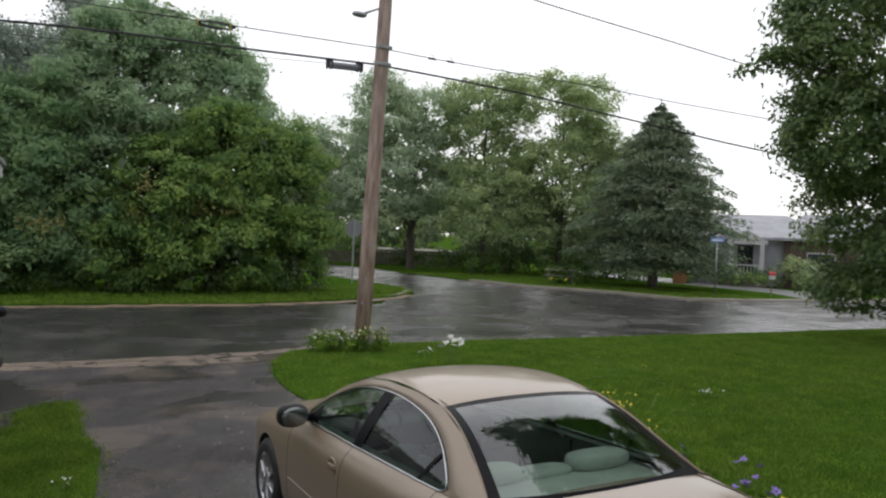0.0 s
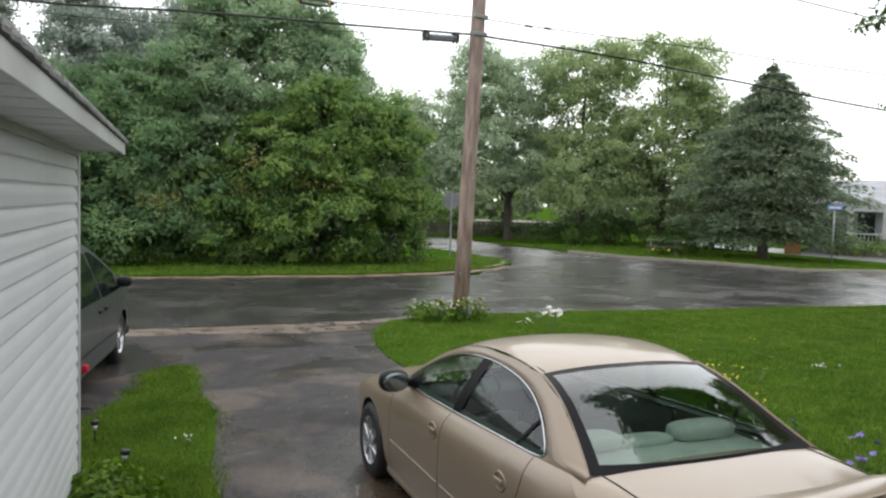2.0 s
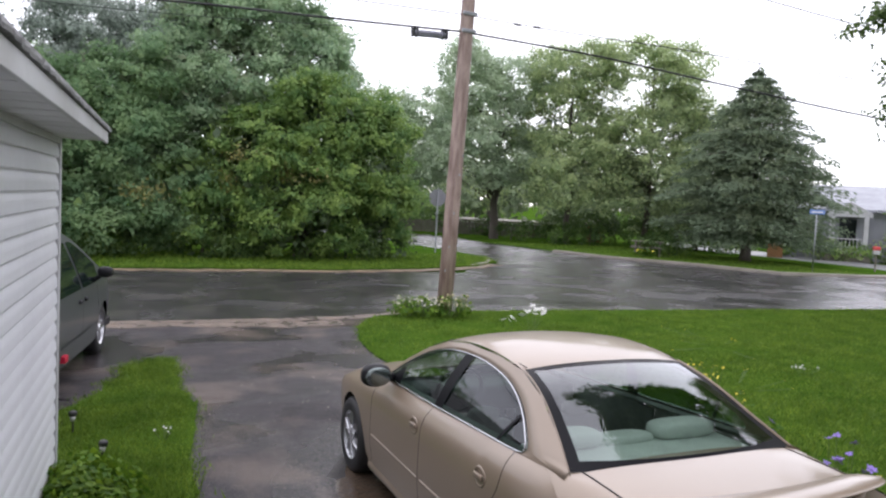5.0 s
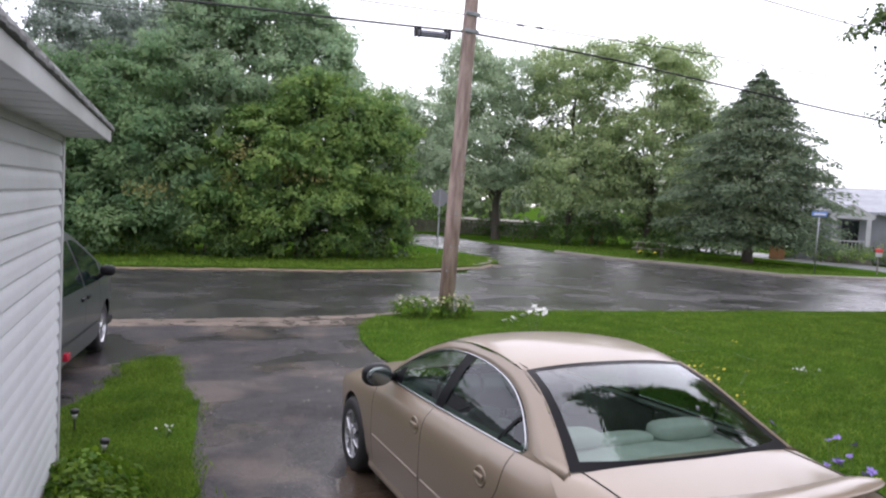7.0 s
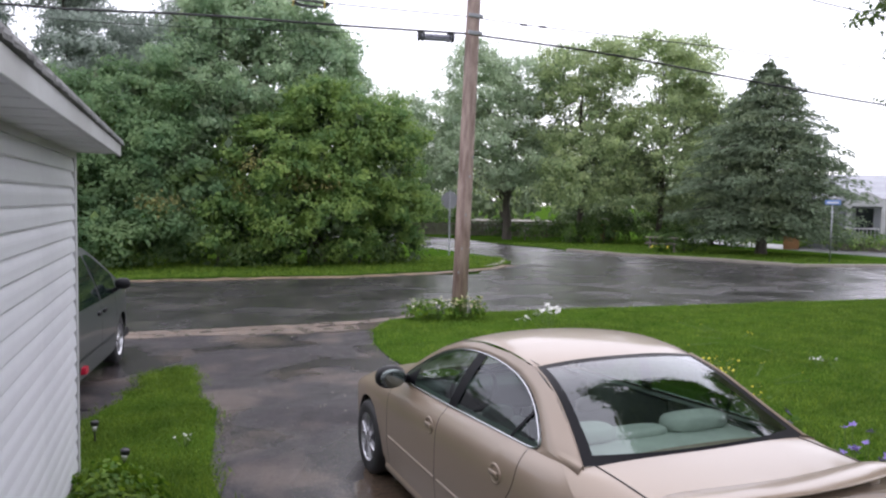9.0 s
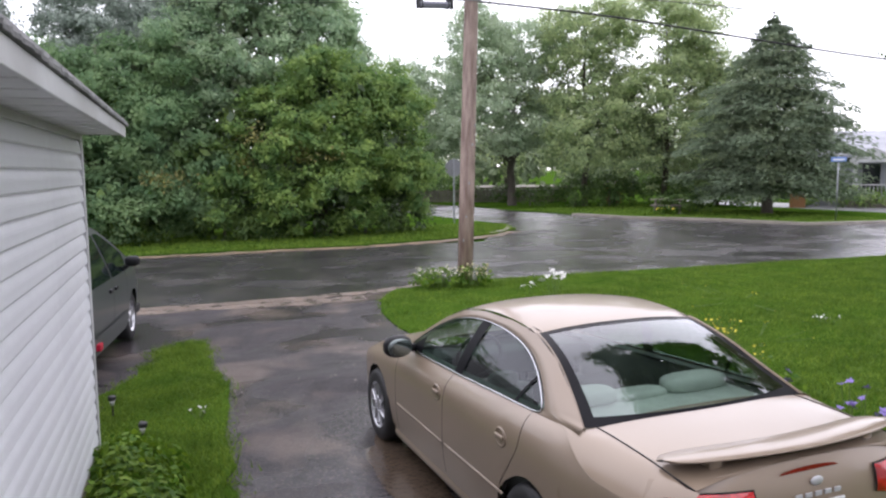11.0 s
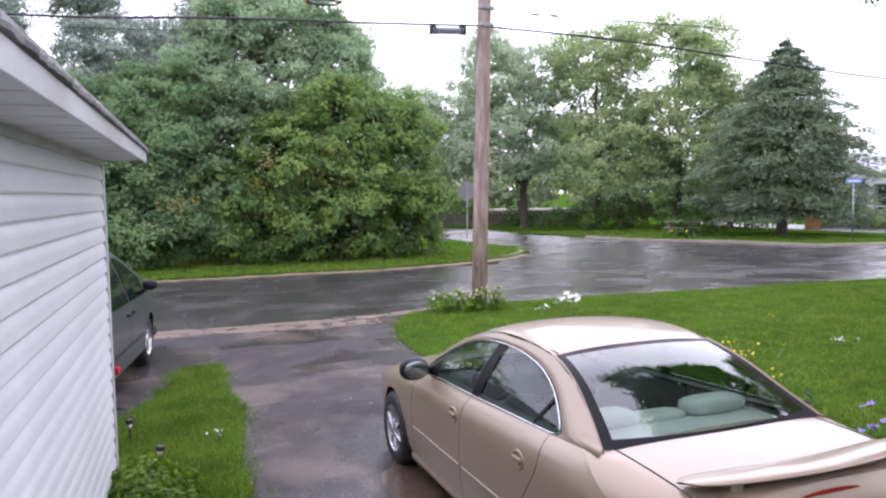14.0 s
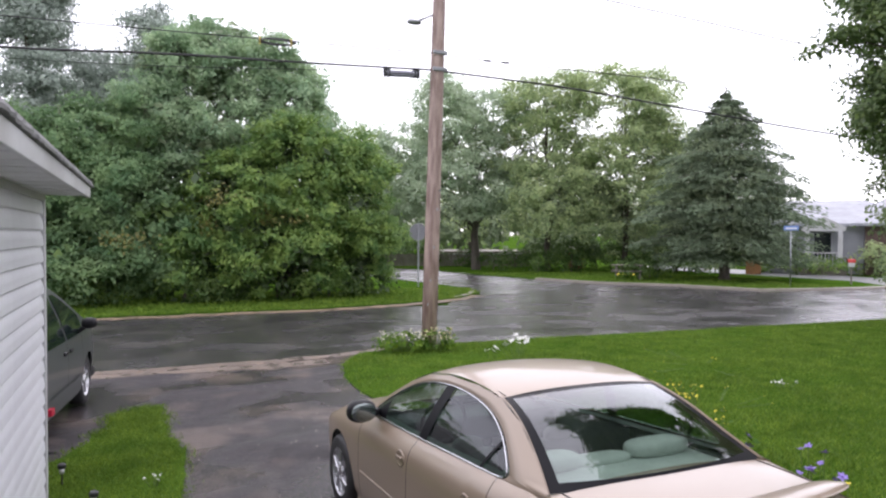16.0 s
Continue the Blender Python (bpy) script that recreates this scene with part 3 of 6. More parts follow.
for k, (bx, by, br, bh) in enumerate(((-9.0, 27.0, 1.6, 1.5), (-5.4, 26.8, 1.5, 1.4), (-2.2, 27.0, 1.3, 1.3), (1.2, 26.9, 1.4, 1.5), (4.4, 27.2, 1.3, 1.3), (6.4, 27.5, 1.3, 1.5), (8.0, 28.3, 1.0, 1.4), (2.8, 27.0, 1.0, 1.1))):
    low = thing("thicket_shrub", pose(bx, by, 0.03), "low dense shrub under the roadside trees", "shrub", "thicket shrubs")
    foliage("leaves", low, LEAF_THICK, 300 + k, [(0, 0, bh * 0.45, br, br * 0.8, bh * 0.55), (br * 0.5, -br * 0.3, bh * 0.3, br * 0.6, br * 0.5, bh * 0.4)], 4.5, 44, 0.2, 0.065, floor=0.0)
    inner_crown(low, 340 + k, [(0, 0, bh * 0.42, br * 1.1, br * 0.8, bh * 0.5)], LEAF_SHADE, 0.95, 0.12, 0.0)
    part("stem", tube(bmesh.new(), [(0, 0, -0.05), (0.05, 0, bh * 0.7)], [0.06, 0.02], 6), BARK, low)

# the airy trees round the side street, their leaf colours paled for rain haze
STREET_A = [(0, 0, 6.0, 2.4, 2.2, 2.6), (2.4, 0.5, 7.0, 2.0, 1.9, 2.1), (-1.4, 0, 4.2, 1.9, 1.9, 1.9), (1.4, 0.2, 3.6, 1.9, 1.6, 1.5)]
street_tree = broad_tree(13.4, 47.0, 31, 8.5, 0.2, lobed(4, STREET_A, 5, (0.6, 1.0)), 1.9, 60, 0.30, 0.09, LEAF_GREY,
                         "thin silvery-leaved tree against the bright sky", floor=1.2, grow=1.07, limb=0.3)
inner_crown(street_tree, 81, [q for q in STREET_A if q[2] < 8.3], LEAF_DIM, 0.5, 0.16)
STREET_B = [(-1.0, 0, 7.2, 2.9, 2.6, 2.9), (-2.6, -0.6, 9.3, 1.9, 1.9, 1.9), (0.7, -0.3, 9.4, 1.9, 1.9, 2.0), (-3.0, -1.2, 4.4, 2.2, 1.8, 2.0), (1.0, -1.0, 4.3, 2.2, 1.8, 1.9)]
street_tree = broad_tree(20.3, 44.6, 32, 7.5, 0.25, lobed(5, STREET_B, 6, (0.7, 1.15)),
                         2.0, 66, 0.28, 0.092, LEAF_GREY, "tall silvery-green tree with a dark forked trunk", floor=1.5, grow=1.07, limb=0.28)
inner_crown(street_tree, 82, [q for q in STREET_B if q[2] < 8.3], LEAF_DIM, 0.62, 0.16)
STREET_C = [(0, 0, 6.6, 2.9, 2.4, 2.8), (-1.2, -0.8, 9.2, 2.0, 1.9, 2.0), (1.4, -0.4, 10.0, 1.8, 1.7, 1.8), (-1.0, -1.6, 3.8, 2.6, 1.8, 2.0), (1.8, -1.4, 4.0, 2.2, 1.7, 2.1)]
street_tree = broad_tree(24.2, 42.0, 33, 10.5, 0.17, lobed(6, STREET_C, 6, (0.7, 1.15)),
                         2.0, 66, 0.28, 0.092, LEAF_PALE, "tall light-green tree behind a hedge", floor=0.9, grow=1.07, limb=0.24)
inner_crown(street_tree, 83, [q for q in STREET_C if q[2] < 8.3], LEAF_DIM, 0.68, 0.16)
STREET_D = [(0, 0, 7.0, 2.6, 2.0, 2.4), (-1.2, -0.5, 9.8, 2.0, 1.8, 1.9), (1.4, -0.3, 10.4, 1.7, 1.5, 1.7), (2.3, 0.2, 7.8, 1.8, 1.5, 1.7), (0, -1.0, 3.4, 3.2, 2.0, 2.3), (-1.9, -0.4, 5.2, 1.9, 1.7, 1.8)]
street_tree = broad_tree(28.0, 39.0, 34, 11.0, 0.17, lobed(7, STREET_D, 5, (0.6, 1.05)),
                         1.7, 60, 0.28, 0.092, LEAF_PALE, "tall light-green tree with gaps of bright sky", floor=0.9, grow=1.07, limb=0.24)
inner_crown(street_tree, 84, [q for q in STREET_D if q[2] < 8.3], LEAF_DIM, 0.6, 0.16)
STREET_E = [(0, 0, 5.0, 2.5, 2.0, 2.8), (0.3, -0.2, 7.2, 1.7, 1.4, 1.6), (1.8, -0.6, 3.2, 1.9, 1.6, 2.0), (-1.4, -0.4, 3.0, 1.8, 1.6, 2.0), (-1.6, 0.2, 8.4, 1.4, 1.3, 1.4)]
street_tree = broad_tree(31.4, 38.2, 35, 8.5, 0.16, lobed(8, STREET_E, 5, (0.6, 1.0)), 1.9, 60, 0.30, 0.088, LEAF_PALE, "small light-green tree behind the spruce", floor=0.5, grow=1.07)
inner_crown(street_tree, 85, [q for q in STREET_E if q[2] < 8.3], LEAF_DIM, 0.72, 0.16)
STREET_F = [(0, 0, 5.6, 4.2, 2.6, 3.4), (5.0, 0, 5.4, 3.8, 2.4, 3.4), (-4.2, 1, 4.6, 3.0, 2.4, 2.6)]
street_tree = broad_tree(22.0, 49.0, 36, 9.0, 0.25, lobed(9, STREET_F, 5, (0.8, 1.3)), 0.8, 22, 0.36, 0.17, LEAF_PALE, "green tree further down the side street", floor=1.6)
# the tree on the near lawn, and one out of view, its crown placed to be mirrored in the sedan's glass
broad_tree(20.6, 11.6, 41, 11.0, 0.3, lobed(10, [(0, 0, 6.5, 3.8, 3.8, 4.4), (-3.5, 1.1, 7.3, 1.4, 1.3, 1.4), (-3.2, 1.1, 5.4, 1.2, 1.1, 0.8), (-2.4, 1.2, 8.6, 1.9, 1.8, 1.8), (-2.0, 1.2, 5.4, 1.9, 1.7, 1.4), (-1.2, 1.4, 3.0, 1.7, 1.6, 1.4), (-0.4, 0.6, 10.5, 2.4, 2.4, 2.1), (-0.2, 1.4, 1.8, 1.5, 1.4, 0.9)], 6, (0.6, 1.0)),
           3.0, 74, 0.24, 0.075, LEAF_LAWN, "leafy green tree standing on the front lawn", floor=0.5)
broad_tree(11.0, 1.6, 43, 8.5, 0.25, lobed(12, [(-3.2, 5.4, 9.0, 1.9, 1.6, 1.2), (-1.0, 5.6, 9.2, 2.0, 1.8, 1.4), (1.0, 6.0, 9.2, 1.6, 1.7, 1.3), (-0.6, 1.6, 9.8, 2.8, 2.6, 1.9), (-2.4, -0.6, 9.2, 2.2, 2.0, 1.5)], 4, (0.5, 0.8)), 3.4, 70, 0.26, 0.11, LEAF_LAWN, "tall leafy tree beside the house", floor=3)
conifer(27.75, 29.95, 42, 10.1, 4.6, 1.25, NEEDLE, "dark green spruce tree on the opposite verge", whorls=21, arms=14, sprays=290, trunk=0.27, size=0.105, droop=0.22)

# distance
rngd = np.random.default_rng(77)
lobes_far = [(float(x), float(84 + rngd.uniform(-8, 10) - abs(x - 10) * 0.15), float(rngd.uniform(2.0, 4.2)), float(rngd.uniform(3.5, 6)), 3.5, float(rngd.uniform(2.6, 4.6))) for x in range(-70, 130, 5)]
far = thing("far_woods", pose(0, 0, 0), "distant band of green trees beyond the houses", "trees", kind="stuff")
foliage("crowns", far, LEAF_DIM, 78, lobes_far, 0.8, 16, 0.7, 0.42, floor=0.1)


# ---- garage ----
GX, GY = -0.73, 6.37
garage = thing("garage", pose(GX, GY, 0), "white vinyl-sided garage with a grey shingle roof", "garage", kind="structure")
part("wall", cube(-5.2, -0.03, -8.4, -0.03, -0.05, 2.70), TRIM, garage)
bm = bmesh.new()
box(bm, -5.25, 0.0, -8.4, 0.0, -0.05, 0.26)
part("foundation", bm, KERB, garage)
ROWS, PITCH = 20, 0.1205


def board(y0, y1, z):
    """One course of siding: it leans out to a rolled lower edge."""
    bm = bmesh.new()
    prof = [(-0.040, PITCH + 0.012), (-0.020, PITCH + 0.004), (-0.016, PITCH * 0.88), (-0.009, PITCH * 0.74), (-0.004, PITCH * 0.62), (-0.001, PITCH * 0.5), (0.003, 0.010), (-0.003, 0.0), (-0.040, 0.004)]
    ends = [[bm.verts.new((x, y, z + h)) for x, h in prof] for y in (y0, y1)]
    k = len(prof)
    for i in range(k):
        bm.faces.new((ends[0][i], ends[0][(i + 1) % k], ends[1][(i + 1) % k], ends[1][i]))
    bm.faces.new(ends[0])
    bm.faces.new(ends[1][::-1])
    return bm


first = part("siding_board", board(-8.3, -0.05, 0.0), VINYL, garage)
first.location.z = 0.26
for i in range(1, ROWS):
    o = new("siding_board", first.data)
    o.parent, o.location.z = garage, 0.26 + i * PITCH
part("corner_post", cube(-0.05, 0.012, -0.055, 0.012, 0.22, 2.70, 0.006), TRIM, garage)
part("soffit", cube(-0.03, 0.30, -8.4, 0.04, 2.700, 2.712), SOFFIT, garage)
for i in range(24):
    y = -8.2 + i * 0.345
    part("soffit_rib", cube(-0.02, 0.295, y, y + 0.012, 2.696, 2.700), SOFFIT, garage)
part("fascia", cube(0.30, 0.322, -8.4, 0.03, 2.682, 2.768, 0.004), TRIM, garage)
part("frieze", cube(-0.03, 0.006, -8.4, -0.05, 2.655, 2.70, 0.003), TRIM, garage)
bm = bmesh.new()
n0 = 150
rngs = random.Random(3)
prev = None
for i in range(n0 + 1):
    y = -8.4 + (8.5) * i / n0
    w = rngs.uniform(-0.007, 0.007)
    row = [bm.verts.new(p) for p in ((0.31, y, 2.770), (0.338 + w, y, 2.771), (0.339 + w, y, 2.786), (0.328 - w, y, 2.812 + w), (-2.6, y, 3.75), (-5.6, y, 2.85))]
    if prev:
        for k in range(5):
            bm.faces.new((prev[k], prev[k + 1], row[k + 1], row[k]))
    prev = row
part("roof", bm, SHINGLE, garage, "weathered grey shingles with a worn edge")

# an unseen house that the camera looks out from, added to complete the reflections
house = thing("house", pose(0, 0, 0), "unseen white-sided house added behind the porch for reflections", "house", kind="structure")
part("wall", cube(-5.9, 9, -2.4, -2.2, 0, 3.2), VINYL, house)
part("roof", cube(-5.9, 9.4, -8, -2.1, 3.2, 3.4), SHINGLE, house)
part("porch_floor", cube(-0.68, 1.2, -2.2, 0.55, 0.68, 0.78), TRIM, house)


# ---- sedan ----
def spline(y, table):
    """Smooth value at y from rows of (y, value), in rising order."""
    ys, vs = zip(*table)
    if y <= ys[0]:
        return vs[0]
    if y >= ys[-1]:
        return vs[-1]
    i = max(k for k in range(len(ys)) if ys[k] <= y)
    h = ys[i + 1] - ys[i]
    f = (y - ys[i]) / h
    slope = [(vs[min(k + 1, len(vs) - 1)] - vs[max(k - 1, 0)]) / (ys[min(k + 1, len(ys) - 1)] - ys[max(k - 1, 0)]) for k in (i, i + 1)]
    return ((2 * f**3 - 3 * f**2 + 1) * vs[i] + (f**3 - 2 * f**2 + f) * h * slope[0] + (3 * f**2 - 2 * f**3) * vs[i + 1] + (f**3 - f**2) * h * slope[1])


def patch(fn, nu, nv, skip=None, bm=None):
    """A curved sheet: fn(s, t) gives its place for s and t from 0 to 1. skip(i, j): cells left out."""
    bm = bm or bmesh.new()
    rows = [[bm.verts.new(fn(i / nu, j / nv)) for j in range(nv + 1)] for i in range(nu + 1)]
    for i in range(nu):
        for j in range(nv):
            if not (skip and skip(i, j)):
                bm.faces.new((rows[i][j], rows[i + 1][j], rows[i + 1][j + 1], rows[i][j + 1]))
    bmesh.ops.delete(bm, geom=[v for v in bm.verts if not v.link_faces], context="VERTS")
    return bm


def lathe(bm, profile, sides, m=None):
    """Turns (radius, along) rows round the x axis."""
    rings = []
    for r, a in profile:
        rings.append([bm.verts.new((a, r * math.cos(q), r * math.sin(q))) for q in (2 * math.pi * k / sides for k in range(sides))])
    for p, q in zip(rings, rings[1:]):
        for k in range(sides):
            bm.faces.new((p[k], p[(k + 1) % sides], q[(k + 1) % sides], q[k]))
    if m is not None:
        for ring in rings:
            for v in ring:
                v.co = m @ v.co
    return bm


def blob(rx, ry, rz, at, seg=20, power=1.0):
    """A rounded solid."""
    bm = bmesh.new()
    bmesh.ops.create_uvsphere(bm, u_segments=seg, v_segments=seg // 2, radius=1)
    for v in bm.verts:
        v.co = Vector(tuple(math.copysign(abs(c) ** power, c) * r for c, r in zip(v.co, (rx, ry, rz)))) + Vector(at)
    return bm


PAINT = mat("champagne_metallic_paint", (0.275, 0.210, 0.150), 0.40, metal=0.18, coat=0.7, coat_rough=0.11, scale=0.8, vary=0.04, fine=500)
CAR_GLASS = glass("tinted_car_glass", (0.52, 0.595, 0.555))
SIDE_GLASS = glass("side_car_glass", (0.30, 0.40, 0.35), shine=0.6)
# Dark green-grey stands in for a dim reflection in the door mirrors.
MIRROR = mat("mirror_reflection_grey", (0.22, 0.25, 0.24), 0.08, metal=0.9)
VAN_GLASS = glass("dark_van_glass", (0.16, 0.19, 0.19))
CHROME = mat("chrome", (0.5, 0.51, 0.53), 0.12, metal=1.0, scale=6, vary=0.05)
# Light grey imitates the bright reflection of chrome badges.
BADGE = mat("badge_reflection_grey", (0.55, 0.55, 0.56), 0.35, metal=0.3, scale=6, vary=0.1)
ALLOY = mat("alloy_wheel_metal", (0.55, 0.55, 0.57), 0.28, metal=0.9, scale=6, vary=0.1)
TYRE = mat("tyre_rubber", (0.02, 0.02, 0.021), 0.6, scale=20, vary=0.2)
CAR_BLACK = mat("black_car_trim", (0.012, 0.012, 0.014), 0.42, scale=8, vary=0.15, spec=0.25)
FRIT = mat("black_glass_border", (0.008, 0.008, 0.010), 0.35, scale=8, vary=0.1, spec=0.1)
# Black puts the darkness of gaps, wheel openings and floors into colour.
CAVITY = mat("cavity_shade_black", (0.01, 0.01, 0.01), 0.9, scale=5, vary=0.2)
# The grey fabric again, darkened so its colour includes the cabin's shade.
FABRIC_SHADED = mat("shaded_seat_fabric", (0.16, 0.175, 0.165), 0.85, scale=6, vary=0.12, bump=0.2, fine=200)
FABRIC = mat("grey_seat_fabric", (0.58, 0.63, 0.58), 0.85, scale=6, vary=0.12, bump=0.2, fine=200)
RED_LENS = mat("red_tail_lens", (0.68, 0.014, 0.018), 0.08, coat=1.0, scale=14, vary=0.35, second=(0.28, 0.006, 0.008), fine=60)
CLEAR_LENS = mat("clear_lamp_lens", (0.7, 0.7, 0.7), 0.08, metal=0.4, coat=1.0, scale=20, vary=0.2)
PLATE = mat("plate_white", (0.6, 0.62, 0.6), 0.4, scale=9, vary=0.05)
INK = mat("dark_ink", (0.03, 0.04, 0.05), 0.5, scale=9, vary=0.1)

SHOULDER_Z = [(-2.36, 0.955), (-2.1, 0.985), (-1.6, 1.005), (-1.1, 0.99), (-0.5, 0.965), (0.0, 0.945), (0.5, 0.925), (0.95, 0.905), (1.4, 0.85), (1.8, 0.775), (2.1, 0.69), (2.37, 0.56)]
SHOULDER_X = [(-2.36, 0.62), (-2.2, 0.70), (-1.9, 0.755), (-1.5, 0.775), (-0.6, 0.790), (0.4, 0.792), (0.9, 0.778), (1.4, 0.755), (1.8, 0.71), (2.1, 0.62), (2.37, 0.45)]
BODY_X = [(-2.36, 0.70), (-2.25, 0.77), (-2.05, 0.835), (-1.6, 0.875), (-0.6, 0.885), (0.6, 0.885), (1.4, 0.88), (1.8, 0.845), (2.1, 0.76), (2.25, 0.66), (2.37, 0.50)]
AXLES, ARCH = (1.40, -1.31), 0.355


def lower_edge(y):
    z = 0.20
    for a in AXLES:
        if abs(y - a) < ARCH:
            z = max(z, 0.315 + math.sqrt(ARCH**2 - (y - a) ** 2))
    return z


def side_x(y, z):
    zs, xs, xm = spline(y, SHOULDER_Z), spline(y, SHOULDER_X), spline(y, BODY_X)
    if z < 0.55:
        return xm - 0.045 * ((0.55 - z) / 0.35) ** 2
    f = min(1.0, (z - 0.55) / max(zs - 0.55, 0.01))
    return xm - (xm - xs) * f**6


def rounding(y):
    """How far the rear shoulder is rounded off at a place along the car."""
    f = min(1.0, max(0.0, (-1.45 - y) / 0.45))
    g = min(1.0, max(0.0, (-2.08 - y) / 0.2))
    return 0.125 * f * f * (3 - 2 * f) * (1 - 0.7 * g * g * (3 - 2 * g))


def side_panel(sign, y_rear, y_front, nu, inset=0.0, top=0.0):
    """A body panel between two shut lines, each given as rows of (z, y)."""

    def fn(s, t):
        y = spline(0.6, y_rear) * (1 - s) + spline(0.6, y_front) * s
        for _ in range(2):
            lo, hi = lower_edge(y), spline(y, SHOULDER_Z) - top - rounding(y)
            z = lo + (hi - lo) * t
            y = spline(z, y_rear) * (1 - s) + spline(z, y_front) * s
        return (sign * (side_x(y, z) - inset), y, z)

    return patch(fn, nu, 12)


RAIL = [(-1.64, 1.005, 0.735), (-1.42, 1.125, 0.668), (-1.15, 1.262, 0.608), (-0.87, 1.345, 0.574), (-0.58, 1.374, 0.575), (-0.2, 1.374, 0.585), (0.1, 1.335, 0.605), (0.35, 1.25, 0.635), (0.62, 1.115, 0.69), (0.95, 0.912, 0.775)]
RAIL_Z = [(y, z) for y, z, x in RAIL]
RAIL_X = [(y, x) for y, z, x in RAIL]
OPENING = [(0.80, 0.935), (0.62, 1.065), (0.38, 1.195), (0.10, 1.288), (-0.22, 1.325), (-0.54, 1.320), (-0.83, 1.278), (-1.07, 1.188), (-1.225, 1.082), (-1.275, 1.020), (-1.22, 0.998), (-0.85, 0.986), (-0.4, 0.968), (0.0, 0.953), (0.45, 0.937)]


def house_x(y, z):
    """Half-width of the cabin's side at a height."""
    zs, zr = spline(y, SHOULDER_Z), spline(y, RAIL_Z)
    f = min(1.0, max(0.0, (z - zs) / max(zr - zs, 0.02)))
    a, b = spline(y, SHOULDER_X) - 0.002, spline(y, RAIL_X)
    return a + (b - a) * f + 0.022 * math.sin(math.pi * f)


def ray_out(loop, c, a):
    """How far a loop lies from c in the direction a."""
    d, best = (math.cos(a), math.sin(a)), 0.0
    for (y0, z0), (y1, z1) in zip(loop, loop[1:] + loop[:1]):
        ey, ez = y1 - y0, z1 - z0
        det = -d[0] * ez + d[1] * ey
        if abs(det) < 1e-9:
            continue
        r = (-(y0 - c[0]) * ez + (z0 - c[1]) * ey) / det
        q = (d[0] * (z0 - c[1]) - d[1] * (y0 - c[0])) / det
        if r > 0 and -1e-6 <= q <= 1 + 1e-6:
            best = max(best, r)
    return best


def smooth_loop(loop, times=2):
    for _ in range(times):
        loop = [p for a, b in zip(loop, loop[1:] + loop[:1]) for p in ((a[0] * 0.75 + b[0] * 0.25, a[1] * 0.75 + b[1] * 0.25), (a[0] * 0.25 + b[0] * 0.75, a[1] * 0.25 + b[1] * 0.75))]
    return loop


def wheel(parent, at, sign, spokes=7, radius=0.315, width=0.195):
    w = new("wheel")
    w.parent, w.location = parent, at
    w.empty_display_size = 0.1
    h, r = width / 2, radius
    prof = [(r * 0.64, -h), (r * 0.78, -h * 1.06), (r * 0.93, -h * 0.98), (r * 0.99, -h * 0.7), (r, 0), (r * 0.99, h * 0.7), (r * 0.93, h * 0.98), (r * 0.78, h * 1.06), (r * 0.64, h)]
    part("tyre", lathe(bmesh.new(), prof, 40), TYRE, w, smooth=True)
    bm = lathe(bmesh.new(), [(r * 0.67, sign * h * 1.0), (r * 0.63, sign * h * 0.95), (r * 0.60, sign * h * 0.5), (r * 0.58, -sign * h * 0.8)], 40)
    part("rim", bm, ALLOY, w, smooth=True)
    part("brake_disc", lathe(bmesh.new(), [(r * 0.5, sign * h * 0.1), (0.01, sign * h * 0.1)], 24), CAVITY, w)
    bm = bmesh.new()
    box(bm, sign * h * 0.45, sign * h * 0.82, -0.036, 0.036, 0.03, r * 0.64, 0.012)
    one = part("spoke", bm, ALLOY, w, smooth=False)
    for k in range(1, spokes):
        o = new("spoke", one.data)
        o.parent, o.rotation_euler = w, (2 * math.pi * k / spokes, 0, 0)
    part("hub_cap", lathe(bmesh.new(), [(0.07, sign * h * 0.5), (0.066, sign * h * 0.88), (0.03, sign * h * 0.95), (0.001, sign * h * 0.96)], 20), ALLOY, w, smooth=True)
    return w


